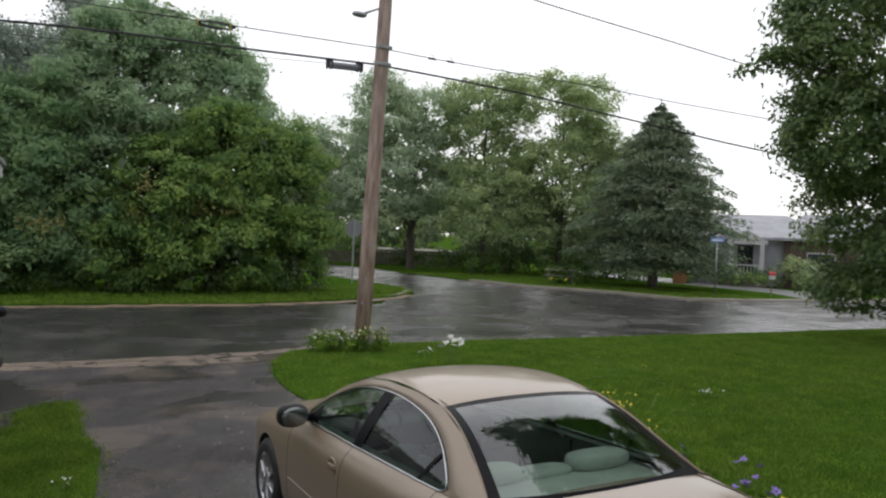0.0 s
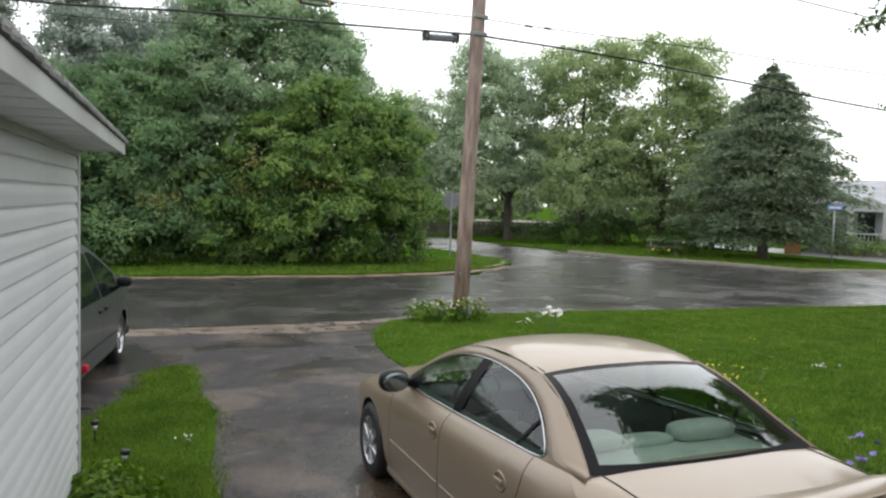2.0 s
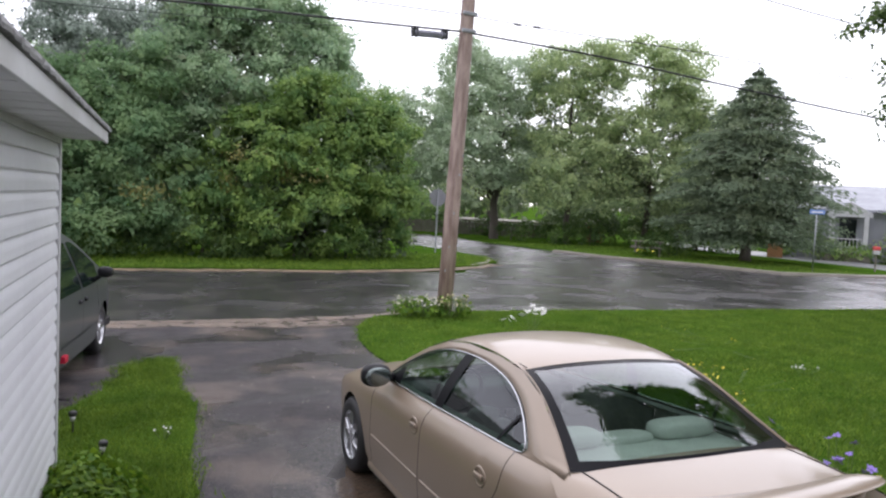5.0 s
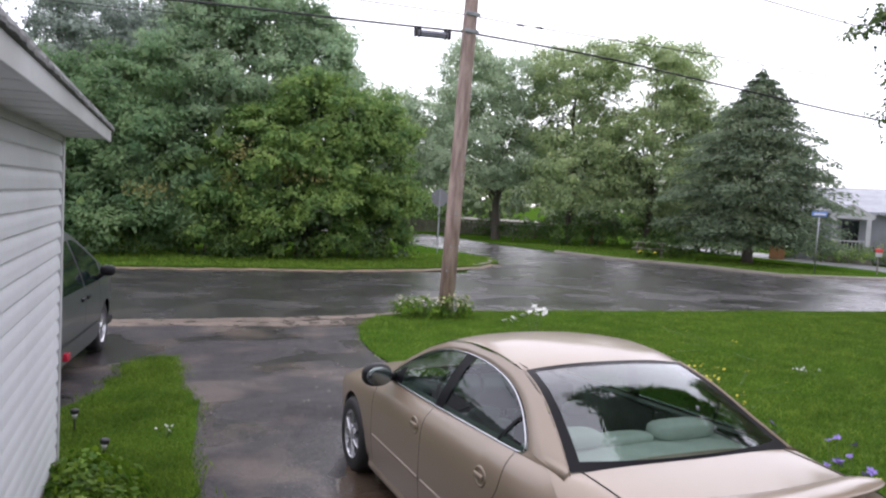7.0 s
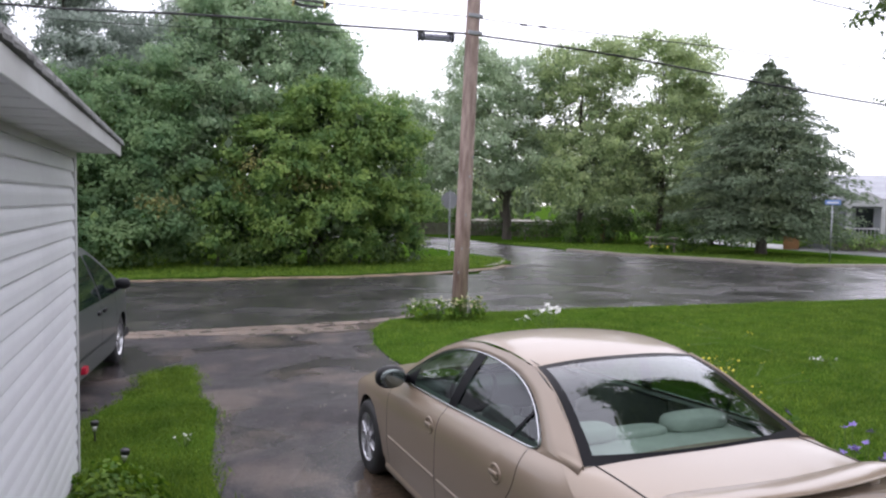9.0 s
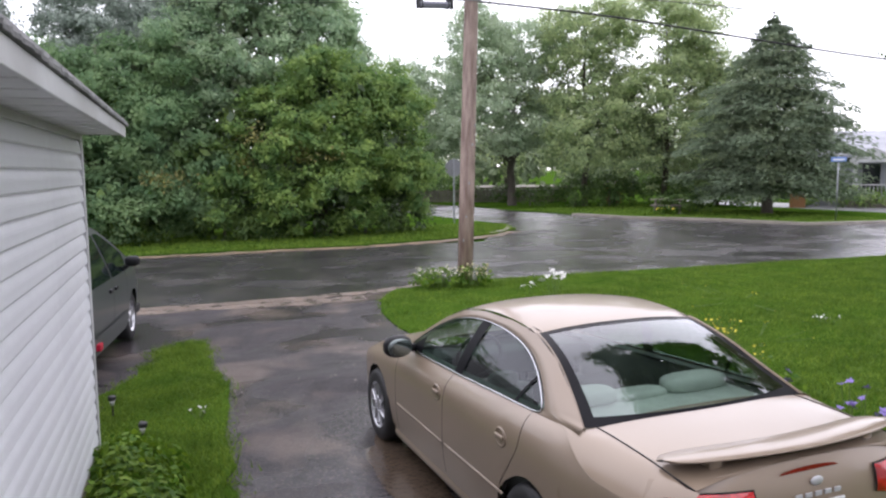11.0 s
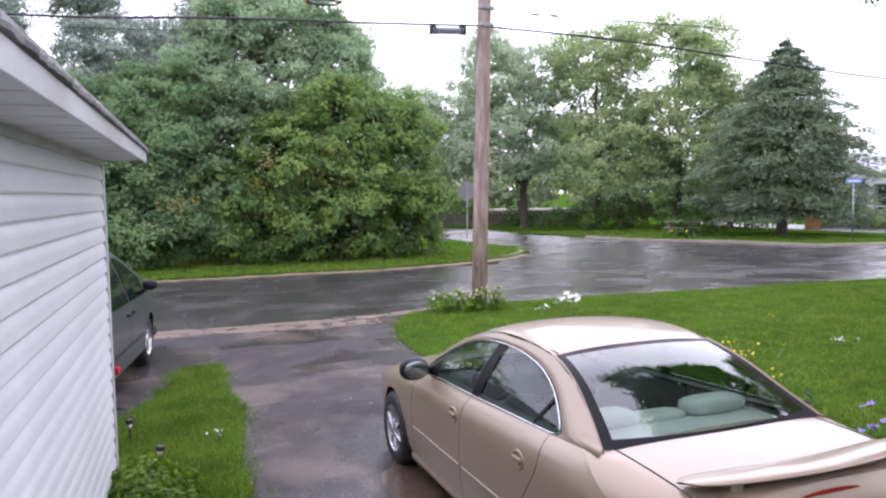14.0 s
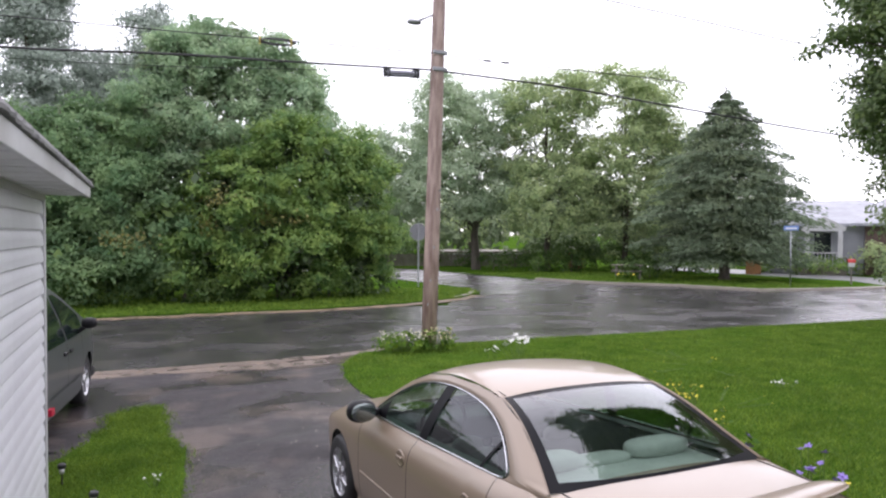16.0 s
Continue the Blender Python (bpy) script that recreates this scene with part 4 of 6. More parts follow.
def sedan():
    car = thing("sedan", pose(2.545, 4.93, 0.008, -0.7, 0, 3.2) @ Matrix.Scale(1.028, 4), "rain-wet champagne-beige metallic four-door sedan parked on the driveway", "car")
    flat = [(0.2, -2.17), (1.0, -2.17)]
    rear_cut = [(0.2, -0.94), (0.35, -0.93), (0.52, -0.98), (0.68, -1.10), (0.82, -1.19), (1.0, -1.19)]
    mid_cut = [(0.2, -0.10), (1.0, -0.13)]
    fore_cut = [(0.2, 0.90), (1.0, 0.86)]
    nose = [(0.2, 2.33), (0.56, 2.36), (1.0, 2.36)]

    def shift(rows, d):
        return [(z, y + d) for z, y in rows]

    g = 0.004
    for sign in (-1, 1):
        for name, a, b, n in (("rear_quarter", flat, shift(rear_cut, -g), 34), ("rear_door", shift(rear_cut, g), shift(mid_cut, -g), 16),
                              ("front_door", shift(mid_cut, g), shift(fore_cut, -g), 16), ("front_fender", shift(fore_cut, g), nose, 40)):
            p = part(name, side_panel(sign, a, b, n), PAINT, car, smooth=True)
            if "door" in name:
                y = -0.99 if name == "rear_door" else -0.01
                bm = bmesh.new()
                m = Matrix.Translation((sign * (side_x(y, 0.80) + 0.002), y, 0.80))
                lathe(bm, [(0.001, -sign * 0.010), (0.030, -sign * 0.008), (0.042, sign * 0.004), (0.050, sign * 0.006), (0.054, -sign * 0.004)], 26,
                      m @ Matrix.Diagonal((1, 1.35, 1.1, 1)))
                handle = part("handle", bm, PAINT, p, "oval painted door handle", smooth=True)
                bm = bmesh.new()
                box(bm, min(0, sign * 0.018), max(0, sign * 0.018), -0.05, 0.05, -0.008, 0.02, 0.006, m)
                part("pull", bm, PAINT, p, smooth=True)
                ys = (-1.02, -0.16) if name == "rear_door" else (-0.10, 0.84)
                part("side_moulding", patch(lambda s, t, ys=ys, sign=sign: (sign * (side_x(ys[0] + (ys[1] - ys[0]) * s, 0.46 + 0.026 * t) + 0.007 * math.sin(math.pi * t) ** 0.5),
                                                                            ys[0] + (ys[1] - ys[0]) * s, 0.46 + 0.026 * t), 12, 6), PAINT, p, smooth=True)
        # Added black liner: stops the view inside and darkens the shut lines.
        part("gap_shade_liner", side_panel(sign, [(0.2, -2.12), (1.0, -2.12)], [(0.2, 2.3), (1.0, 2.3)], 90, 0.02, 0.02), CAVITY, car)
        part("rocker", patch(lambda s, t: (sign * (side_x(-0.95 + 1.95 * s, 0.2) - 0.004 + 0.016 * math.sin(math.pi * t)), -0.95 + 1.95 * s, 0.155 + 0.085 * t), 16, 6), PAINT, car, smooth=True)

        # cabin side with its window opening
        c = (-0.15, 1.10)
        belt = [(y, spline(y, SHOULDER_Z) - 0.004) for y in (-1.64, -1.4, -1.1, -0.7, -0.3, 0.1, 0.5, 0.95)]
        outer = belt + [(y, z) for y, z, x in RAIL[::-1]]
        inner = smooth_loop(OPENING)
        angles = sorted({round(math.atan2(z - c[1], y - c[0]), 4) for y, z in outer + inner})
        bm = bmesh.new()
        rows = []
        for a in angles:
            ri, ro = ray_out(inner, c, a), ray_out(outer, c, a)
            col = []
            for f in (0, 0.12, 0.5, 1):
                r = ri + (max(ro, ri + 0.004) - ri) * f
                y, z = c[0] + r * math.cos(a), c[1] + r * math.sin(a)
                col.append(bm.verts.new((sign * (house_x(y, z) - (0.012 if f == 0 else 0)), y, z)))
            rows.append(col)
        for p, q in zip(rows, rows[1:] + rows[:1]):
            for k in range(3):
                bm.faces.new((p[k], p[k + 1], q[k + 1], q[k]))
        part("pillar_frame", bm, PAINT, car, "roof pillars round the side windows", smooth=True)
        loop = [(sign * (house_x(y, z) + 0.002), y, z) for y, z in inner]
        part("window_trim", tube(bmesh.new(), loop + loop[:1], 0.0058, 6, False), CHROME, car, "chrome window surround", smooth=True)
        loop_in = [(y, z) for y, z in inner]
        bm = bmesh.new()
        mid = bm.verts.new((sign * (house_x(*c) - 0.012), *c))
        half = [bm.verts.new((sign * (house_x((y + c[0]) / 2, (z + c[1]) / 2) - 0.012), (y + c[0]) / 2, (z + c[1]) / 2)) for y, z in loop_in]
        rim = [bm.verts.new((sign * (house_x(y, z) - 0.012), y, z)) for y, z in loop_in]
        for k in range(len(rim)):
            j = (k + 1) % len(rim)
            bm.faces.new((mid, half[k], half[j]))
            bm.faces.new((half[k], rim[k], rim[j], half[j]))
        part("side_glass", bm, SIDE_GLASS, car, "tinted side window", smooth=True).visible_shadow = False
        for name, lo, hi, w in (("door_post", -0.165, -0.285, 0.058), ("quarter_divider", -0.97, -1.10, 0.014)):
            zl = spline(lo, SHOULDER_Z) - 0.002

            def post(s, t, lo=lo, hi=hi, w=w, zl=zl):
                zt = 1.322 if w > 0.03 else 1.165
                z = zl + (zt - zl) * t
                y = lo + (hi - lo) * t + (s - 0.5) * 2 * w
                return (sign * (house_x(y, z) - 0.004), y, z)

            part(name, patch(post, 4, 8), FRIT, car, "black window post", smooth=True)
        part("mirror_sail", patch(lambda s, t, sign=sign: (sign * (house_x(0.52 + 0.24 * s, 0.945 + (0.135 - 0.13 * s) * t) + 0.001), 0.52 + 0.24 * s, 0.945 + (0.135 - 0.13 * s) * t), 6, 4), FRIT, car, "black mirror mount panel", smooth=True)
        rail_line = [(sign * (x - 0.03), y, z + 0.012) for y, z, x in RAIL[3:8]]
        part("roof_seam", tube(bmesh.new(), rail_line, 0.0025, 5), CAR_BLACK, car)

    # roof, glass, bonnet and boot lid
    def roof(s, t):
        y = -0.87 + 1.00 * s
        xr, zr = spline(y, RAIL_X), spline(y, RAIL_Z)
        x = xr * (2 * t - 1)
        e = abs(2 * t - 1)
        y += (0.06 if s > 0.5 else -0.035) * (1 - e**2) * abs(s - 0.5) * 2
        return (x, y, zr + 0.042 * (1 - e**2.4) + 0.012 * math.sin(math.pi * s))

    part("roof_panel", patch(roof, 18, 24), PAINT, car, smooth=True)

    def rear_glass(s, t):
        y0 = -0.87 - 0.75 * s
        x0, z0 = spline(y0, RAIL_X) - 0.012, spline(y0, RAIL_Z)
        e = abs(2 * t - 1)
        bow = (1 - e**2.2) * (0.035 + 0.10 * s)
        return (x0 * (2 * t - 1), y0 - bow + 0.02, z0 + 0.006 + (1 - e**2) * 0.038 * (1 - 0.75 * s))

    edge = lambda i, j: i < 3 or i > 36 or j < 2 or j > 45
    part("rear_window", patch(rear_glass, 40, 48, edge), CAR_GLASS, car, "tinted rear window", smooth=True).visible_shadow = False
    part("rear_window_border", patch(rear_glass, 40, 48, lambda i, j: not edge(i, j)), FRIT, car, "black rear window border", smooth=True)

    def c_pillar(sign):
        def fn(s, t):
            y0 = -0.87 - 0.77 * s
            a = Vector((sign * (spline(y0, RAIL_X) + 0.002), y0, spline(y0, RAIL_Z)))
            g0 = Vector(rear_glass(min(1, s * 1.02), 1 if sign > 0 else 0)) + Vector((0, 0, -0.003))
            p = a.lerp(g0, t)
            p.z += 0.012 * math.sin(math.pi * t)
            return p
        return fn

    for sign in (-1, 1):
        part("rear_pillar", patch(c_pillar(sign), 14, 5), PAINT, car, smooth=True)

    def windscreen(s, t):
        y0 = 0.13 + 0.80 * s
        xr, zr = spline(y0, RAIL_X) - 0.02, spline(y0, RAIL_Z)
        e = abs(2 * t - 1)
        return (xr * (2 * t - 1), y0 + (1 - e**2) * (0.06 + 0.08 * s), zr + 0.045 * (1 - e**2) * (1 - 0.6 * s))

    part("windscreen", patch(windscreen, 12, 16), CAR_GLASS, car, "windscreen", smooth=True).visible_shadow = False

    def deck(y0, y1, x_in, crown):
        def fn(s, t):
            y = y0 + (y1 - y0) * s
            e = 2 * t - 1
            x = e * (min(x_in, spline(y, SHOULDER_X) - 0.005) if x_in else spline(y, SHOULDER_X))
            q = min(1.0, abs(x) / spline(y, SHOULDER_X))
            return (x, y + (0.07 * (1 - e**2) if y0 > 0 and s == 0 else 0), spline(y, SHOULDER_Z) + crown * (1 - q**2.6))
        return fn

    part("bonnet", patch(deck(0.86, 2.34, None, 0.062), 26, 24), PAINT, car, smooth=True)
    part("boot_lid", patch(deck(-1.60, -2.31, 0.655, 0.05), 16, 20), PAINT, car, smooth=True)
    for sign in (-1, 1):
        def wing(s, t, sign=sign):
            y = -1.42 - 0.91 * s
            xs = spline(y, SHOULDER_X)
            xi = min(0.663, xs - 0.003)
            zs, r = spline(y, SHOULDER_Z), rounding(y)
            xk = max(xi, xs - 0.9 * r - 0.004)
            top = lambda x: zs + 0.05 * (1 - min(1, x / xs) ** 2.6)
            if t < 0.3:
                x = xi + (xk - xi) * t / 0.3
                return (sign * x, y, top(x))
            u = (t - 0.3) / 0.7
            a, c, e = (xk, top(xk)), (xs, zs + 0.004), (side_x(y, zs - r), zs - r)
            x, z = ((1 - u) ** 2 * p + 2 * u * (1 - u) * q + u * u * w for p, q, w in zip(a, c, e))
            return (sign * x, y, z)
        part("rear_wing_top", patch(wing, 18, 14), PAINT, car, smooth=True)
        seam = [(sign * min(0.659, spline(y, SHOULDER_X) - 0.004), y, spline(y, SHOULDER_Z) + 0.05 * (1 - (min(0.659, spline(y, SHOULDER_X) - 0.004) / spline(y, SHOULDER_X)) ** 2.6) + 0.001)
                for y in (-1.60, -1.75, -1.9, -2.05, -2.2, -2.31)]
        part("boot_seam", tube(bmesh.new(), seam, 0.0045, 5), CAR_BLACK, car)

    def rear_face(x, z):
        y = spline(z, [(0.22, -2.36), (0.4, -2.415), (0.58, -2.405), (0.63, -2.37), (0.8, -2.365), (0.92, -2.345), (1.0, -2.31), (1.02, -2.30)])
        return y + 0.20 * min(1.0, abs(x) / side_x(-2.16, min(z, 0.98))) ** 6

    def rear_panel(s, t):
        e = 2 * s - 1
        ztop = 0.962 + 0.05 * (1 - abs(e) ** 2.6)
        z = 0.22 + (ztop - 0.22) * t
        x = e * side_x(-2.16, min(z, 0.98))
        return (x, rear_face(x, z) + 0.003, z)

    part("rear_panel", patch(rear_panel, 30, 22), PAINT, car, smooth=True)
    for sign in (-1, 1):
        def lens(s, t, sign=sign):
            x = 0.36 + 0.365 * s
            top, low = 0.95 - 0.02 * (1 - s) - 0.04 * s**5, 0.76 + 0.05 * (1 - s) - 0.02 * s
            z = low + (top - low) * t
            b = math.sin(math.pi * min(max(s, 0.03), 0.97)) ** 0.4 * math.sin(math.pi * min(max(t, 0.03), 0.97)) ** 0.4
            return (sign * x, rear_face(x, z) - 0.003 - 0.022 * b, z)
        lamp = part("tail_lamp", patch(lens, 14, 10), RED_LENS, car, "red tail lamp", smooth=True)
        part("reversing_lens", blob(0.045, 0.012, 0.026, (sign * 0.60, rear_face(0.60, 0.775) - 0.028, 0.785), 14), CLEAR_LENS, lamp, "clear reversing lens", smooth=True)
        ring = [lens(0.0, k / 8) for k in range(9)] + [lens(k / 10, 1.0) for k in range(1, 11)]
        part("lamp_gasket", tube(bmesh.new(), ring, 0.004, 5), CAR_BLACK, lamp)
    part("brake_lamp", patch(lambda s, t: ((s - 0.5) * 0.36 - 0.03, rear_face(0, 0.965) - 0.008, 0.957 + 0.022 * t * math.sin(math.pi * s) ** 0.5 + 0.004), 14, 3),
         mat("dark_red_lens", (0.22, 0.012, 0.014), 0.15, coat=0.6, scale=12, vary=0.2), car, "dark red third brake lamp", smooth=True)
    part("badge", blob(0.038, 0.008, 0.022, (0, rear_face(0, 0.915) - 0.006, 0.915), 14), BADGE, car, "oval chrome badge", smooth=True)
    for k in range(5):
        bm = bmesh.new()
        box(bm, -0.02, 0.02, -0.004, 0.004, -0.011, 0.011, 0.003, Matrix.Translation((-0.115 + k * 0.058, rear_face(0, 0.86) - 0.004, 0.86)))
        part("badge_bar", bm, BADGE, car, "small chrome bar")
    bm = bmesh.new()
    box(bm, -0.15, 0.15, -0.006, 0.006, -0.075, 0.075, 0.006, Matrix.Translation((0, rear_face(0, 0.74) - 0.008, 0.755)))
    plate = part("number_plate", bm, PLATE, car, "pale number plate with dark bars")
    for k in range(6):
        bm = bmesh.new()
        box(bm, -0.013, 0.013, -0.002, 0.002, -0.03, 0.03, 0.0, Matrix.Translation((-0.1 + k * 0.04, rear_face(0, 0.74) - 0.0165, 0.75)))
        part("plate_bar", bm, INK, plate)

    # wing spoiler
    def spoiler(s, t):
        e = 2 * s - 1
        a = 2 * math.pi * t
        end = max(0.0, 1 - abs(e) ** 6) ** 0.5
        yc, zc = -2.225 + 0.085 * e**2, 1.052 - 0.012 * abs(e) ** 4
        return (e * 0.685, yc + math.cos(a) * 0.112 * (0.25 + 0.75 * end), zc + math.sin(a) * 0.017 * (0.3 + 0.7 * end) + 0.03 * math.cos(a) * -0.35)

    wing_part = part("spoiler", patch(spoiler, 36, 14), PAINT, car, "body-coloured boot spoiler", smooth=True)
    for sign in (-1, 1):
        part("spoiler_foot", cube(sign * 0.46 - 0.035, sign * 0.46 + 0.035, -2.24, -2.15, 0.99, 1.055, 0.015), PAINT, wing_part, smooth=True)

    # mirrors, wheels, cabin
    for sign in (-1, 1):
        mirror = part("door_mirror", blob(0.116, 0.07, 0.086, (sign * 0.945, 0.62, 1.00), 22, 0.85), CAR_BLACK, car, "black door mirror", smooth=True)
        part("mirror_glass", blob(0.098, 0.012, 0.070, (sign * 0.945, 0.557, 1.00), 22, 0.9), MIRROR, mirror, smooth=True)
        part("mirror_arm", tube(bmesh.new(), [(sign * 0.77, 0.70, 0.955), (sign * 0.87, 0.65, 0.98)], 0.034, 8), CAR_BLACK, mirror, smooth=True)
        for a in AXLES:
            wheel(car, (sign * 0.785, a, 0.315), sign)
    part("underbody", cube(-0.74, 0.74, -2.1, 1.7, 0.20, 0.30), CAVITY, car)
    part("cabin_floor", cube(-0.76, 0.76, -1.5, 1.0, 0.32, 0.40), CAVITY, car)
    part("parcel_shelf", cube(-0.62, 0.62, -1.62, -1.12, 0.955, 0.975, 0.008), FABRIC, car, "grey parcel shelf")
    seat = part("rear_seat", cube(-0.66, 0.66, -1.16, -0.98, 0.45, 0.98, 0.05), FABRIC, car, "pale grey rear seat", smooth=True)
    for x, w in ((-0.42, 0.20), (0.36, 0.225)):
        part("headrest", blob(w, 0.09, 0.052, (x, -1.14, 1.018), 20, 0.6), FABRIC, seat, smooth=True)
    part("armrest_bulge", blob(0.22, 0.08, 0.035, (-0.06, -1.13, 0.985), 18, 0.7), FABRIC, seat, smooth=True)
    for x in (-0.38, 0.38):
        s = part("front_seat", cube(x - 0.24, x + 0.24, -0.10, 0.06, 0.42, 0.80, 0.06), FABRIC_SHADED, car, "grey front seat, darkened for cabin shade", smooth=True)
        part("headrest", blob(0.12, 0.05, 0.06, (x, -0.04, 0.84), 18, 0.75), FABRIC_SHADED, s, smooth=True)
    for sign in (-1, 1):
        part("window_ledge", patch(lambda s, t, sign=sign: (sign * (0.69 + (spline(-1.5 + 2.3 * s, SHOULDER_X) - 0.696) * t), -1.5 + 2.3 * s, spline(-1.5 + 2.3 * s, SHOULDER_Z) - 0.006), 20, 3), FABRIC_SHADED, car, smooth=True)
        for y0, y1, zt in ((-1.45, -0.5, 0.962), (-0.49, 0.62, 0.934)):
            part("door_trim", cube(min(sign * 0.70, sign * 0.782), max(sign * 0.70, sign * 0.755), y0, y1, 0.40, zt, 0.012), FABRIC_SHADED, car, "grey inner door trim, darkened for cabin shade", smooth=True)
    part("dashboard", cube(-0.72, 0.72, 0.45, 0.95, 0.70, 0.90, 0.05), CAR_BLACK, car, smooth=True)
    ring = [(-0.38 + 0.18 * math.cos(a), 0.36 - 0.05 * math.sin(a), 0.92 + 0.17 * math.sin(a)) for a in (2 * math.pi * k / 24 for k in range(25))]
    part("steering_wheel", tube(bmesh.new(), ring, 0.016, 8, False), CAR_BLACK, car, smooth=True)
    return car


sedan()


# ---- utility pole and wires ----
LINE_Y = 14.6
pole = thing("utility_pole", pose(5.55, LINE_Y, 0, 0, 1.8, 0), "weathered brown wooden utility pole leaning slightly", "utility pole")
part("post", tube(bmesh.new(), [(0, 0, -0.3), (0, 0, 2), (0, 0, 6), (0, 0, 9.6)], [0.168, 0.16, 0.145, 0.125], 18), POLE_WOOD, pole, smooth=True)
arm = part("lamp_arm", tube(bmesh.new(), [(-0.08, 0, 7.05), (-0.28, 0, 6.95), (-0.45, 0, 6.86)], [0.022, 0.022, 0.03], 8), STEEL, pole, "grey lamp arm", smooth=True)
part("lamp_head", blob(0.16, 0.09, 0.055, (-0.55, 0, 6.82), 16, 0.8), STEEL, pole, "grey street lamp head", smooth=True)
for z in (5.87, 6.22, 8.3):
    part("bracket", cube(-0.16, 0.16, -0.17, -0.13, z - 0.04, z + 0.04, 0.01), STEEL, pole)
for k, z in enumerate((0.9, 1.4, 2.1, 2.9, 3.3)):
    part("staple", cube(-0.13 + 0.05 * k, -0.10 + 0.05 * k, -0.172, -0.155, z, z + 0.05, 0.004), STEEL, pole)


def cable(label, pts, r, material=CABLE):
    """A hanging line that runs through the given places."""
    table_z = [(p[0], p[1]) for p in pts]
    y = [p[2] if len(p) > 2 else LINE_Y for p in pts]
    table_y = [(p[0], q) for p, q in zip(pts, y)]
    x0, x1 = pts[0][0], pts[-1][0]
    line = [(x0 + (x1 - x0) * k / 48,) for k in range(49)]
    line = [(x[0], spline(x[0], table_y), spline(x[0], table_z)) for x in line]
    return tagged(link("overhead_cable", tube(bmesh.new(), line, r, 6), material, smooth=True), label, "cable", group="overhead cables")


cable("thick black telephone cable strung from the pole", [(-34, 5.4), (-2.3, 5.6), (0.4, 5.73), (3.0, 5.79), (5.6, 5.87)], 0.022)
cable("thick black telephone cable strung from the pole", [(5.6, 5.87), (8.9, 5.74), (12.0, 5.5), (16.9, 5.14), (22, 4.95), (40, 5.4)], 0.022)
cable("thin grey power cable above the telephone line", [(-34, 6.0), (0.1, 6.15), (3.0, 6.19), (5.6, 6.22)], 0.011)
cable("thin grey power cable above the telephone line", [(5.6, 6.22), (7.4, 6.17), (11.4, 6.14), (14.5, 6.06), (24, 6.0), (40, 6.3)], 0.011)
cable("thin power wire from the pole top", [(5.7, 8.25), (9.4, 7.9), (12.95, 7.65), (17.8, 7.35), (28, 7.3), (40, 7.8)], 0.014)
cable("thin twisted stay wire along the cable", [(-34, 5.55), (-2.3, 5.42), (0.4, 5.5), (3.0, 5.66), (5.6, 5.80)], 0.006)
clos = thing("splice_case", pose(4.94, LINE_Y, 5.73, 0, -2, 0), "grey cable splice case hung under the cable", "splice case")
part("body", cube(-0.33, 0.33, -0.08, 0.08, -0.06, 0.06, 0.03), mat("grey_splice_plastic", (0.24, 0.24, 0.29), 0.4, scale=5, vary=0.15), clos, smooth=True)
for x in (-0.36, -0.28, 0.28, 0.36):
    part("clamp", cube(x - 0.015, x + 0.015, -0.085, 0.085, -0.075, 0.13, 0.008), CABLE, clos)
part("rib", cube(-0.31, 0.31, -0.087, -0.078, -0.015, 0.0, 0.003), CABLE, clos)
coil = thing("cable_coil", pose(2.35, LINE_Y, 6.12), "dark coil of spare cable tied to the line", "cable coil")
bm = bmesh.new()
for k in range(5):
    tube(bm, [(0.33 * math.cos(a) + 0.02 * k, 0.02 * (k - 2), 0.055 * math.sin(a) + 0.012 * k) for a in (2 * math.pi * q / 20 for q in range(21))], 0.012, 5, False)
part("loop", bm, CABLE, coil, smooth=True)
for x in (-0.3, 0.3):
    part("tie", cube(x - 0.01, x + 0.01, -0.05, 0.05, -0.05, 0.10, 0.004), mat("yellow_tie", (0.5, 0.4, 0.06), 0.5), coil)
for x in (6.9, 7.35):
    ins = thing("wire_connector", pose(x, LINE_Y, 6.175), "small dark connector on the power cable", "connector", "wire connectors")
    part("sleeve", tube(bmesh.new(), [(-0.08, 0, 0), (0.08, 0, -0.005)], 0.025, 8), CABLE, ins, smooth=True)
    part("tail", tube(bmesh.new(), [(0.02, 0, 0.0), (0.05, 0, 0.06), (-0.05, 0, 0.09)], 0.008, 5), CABLE, ins, smooth=True)


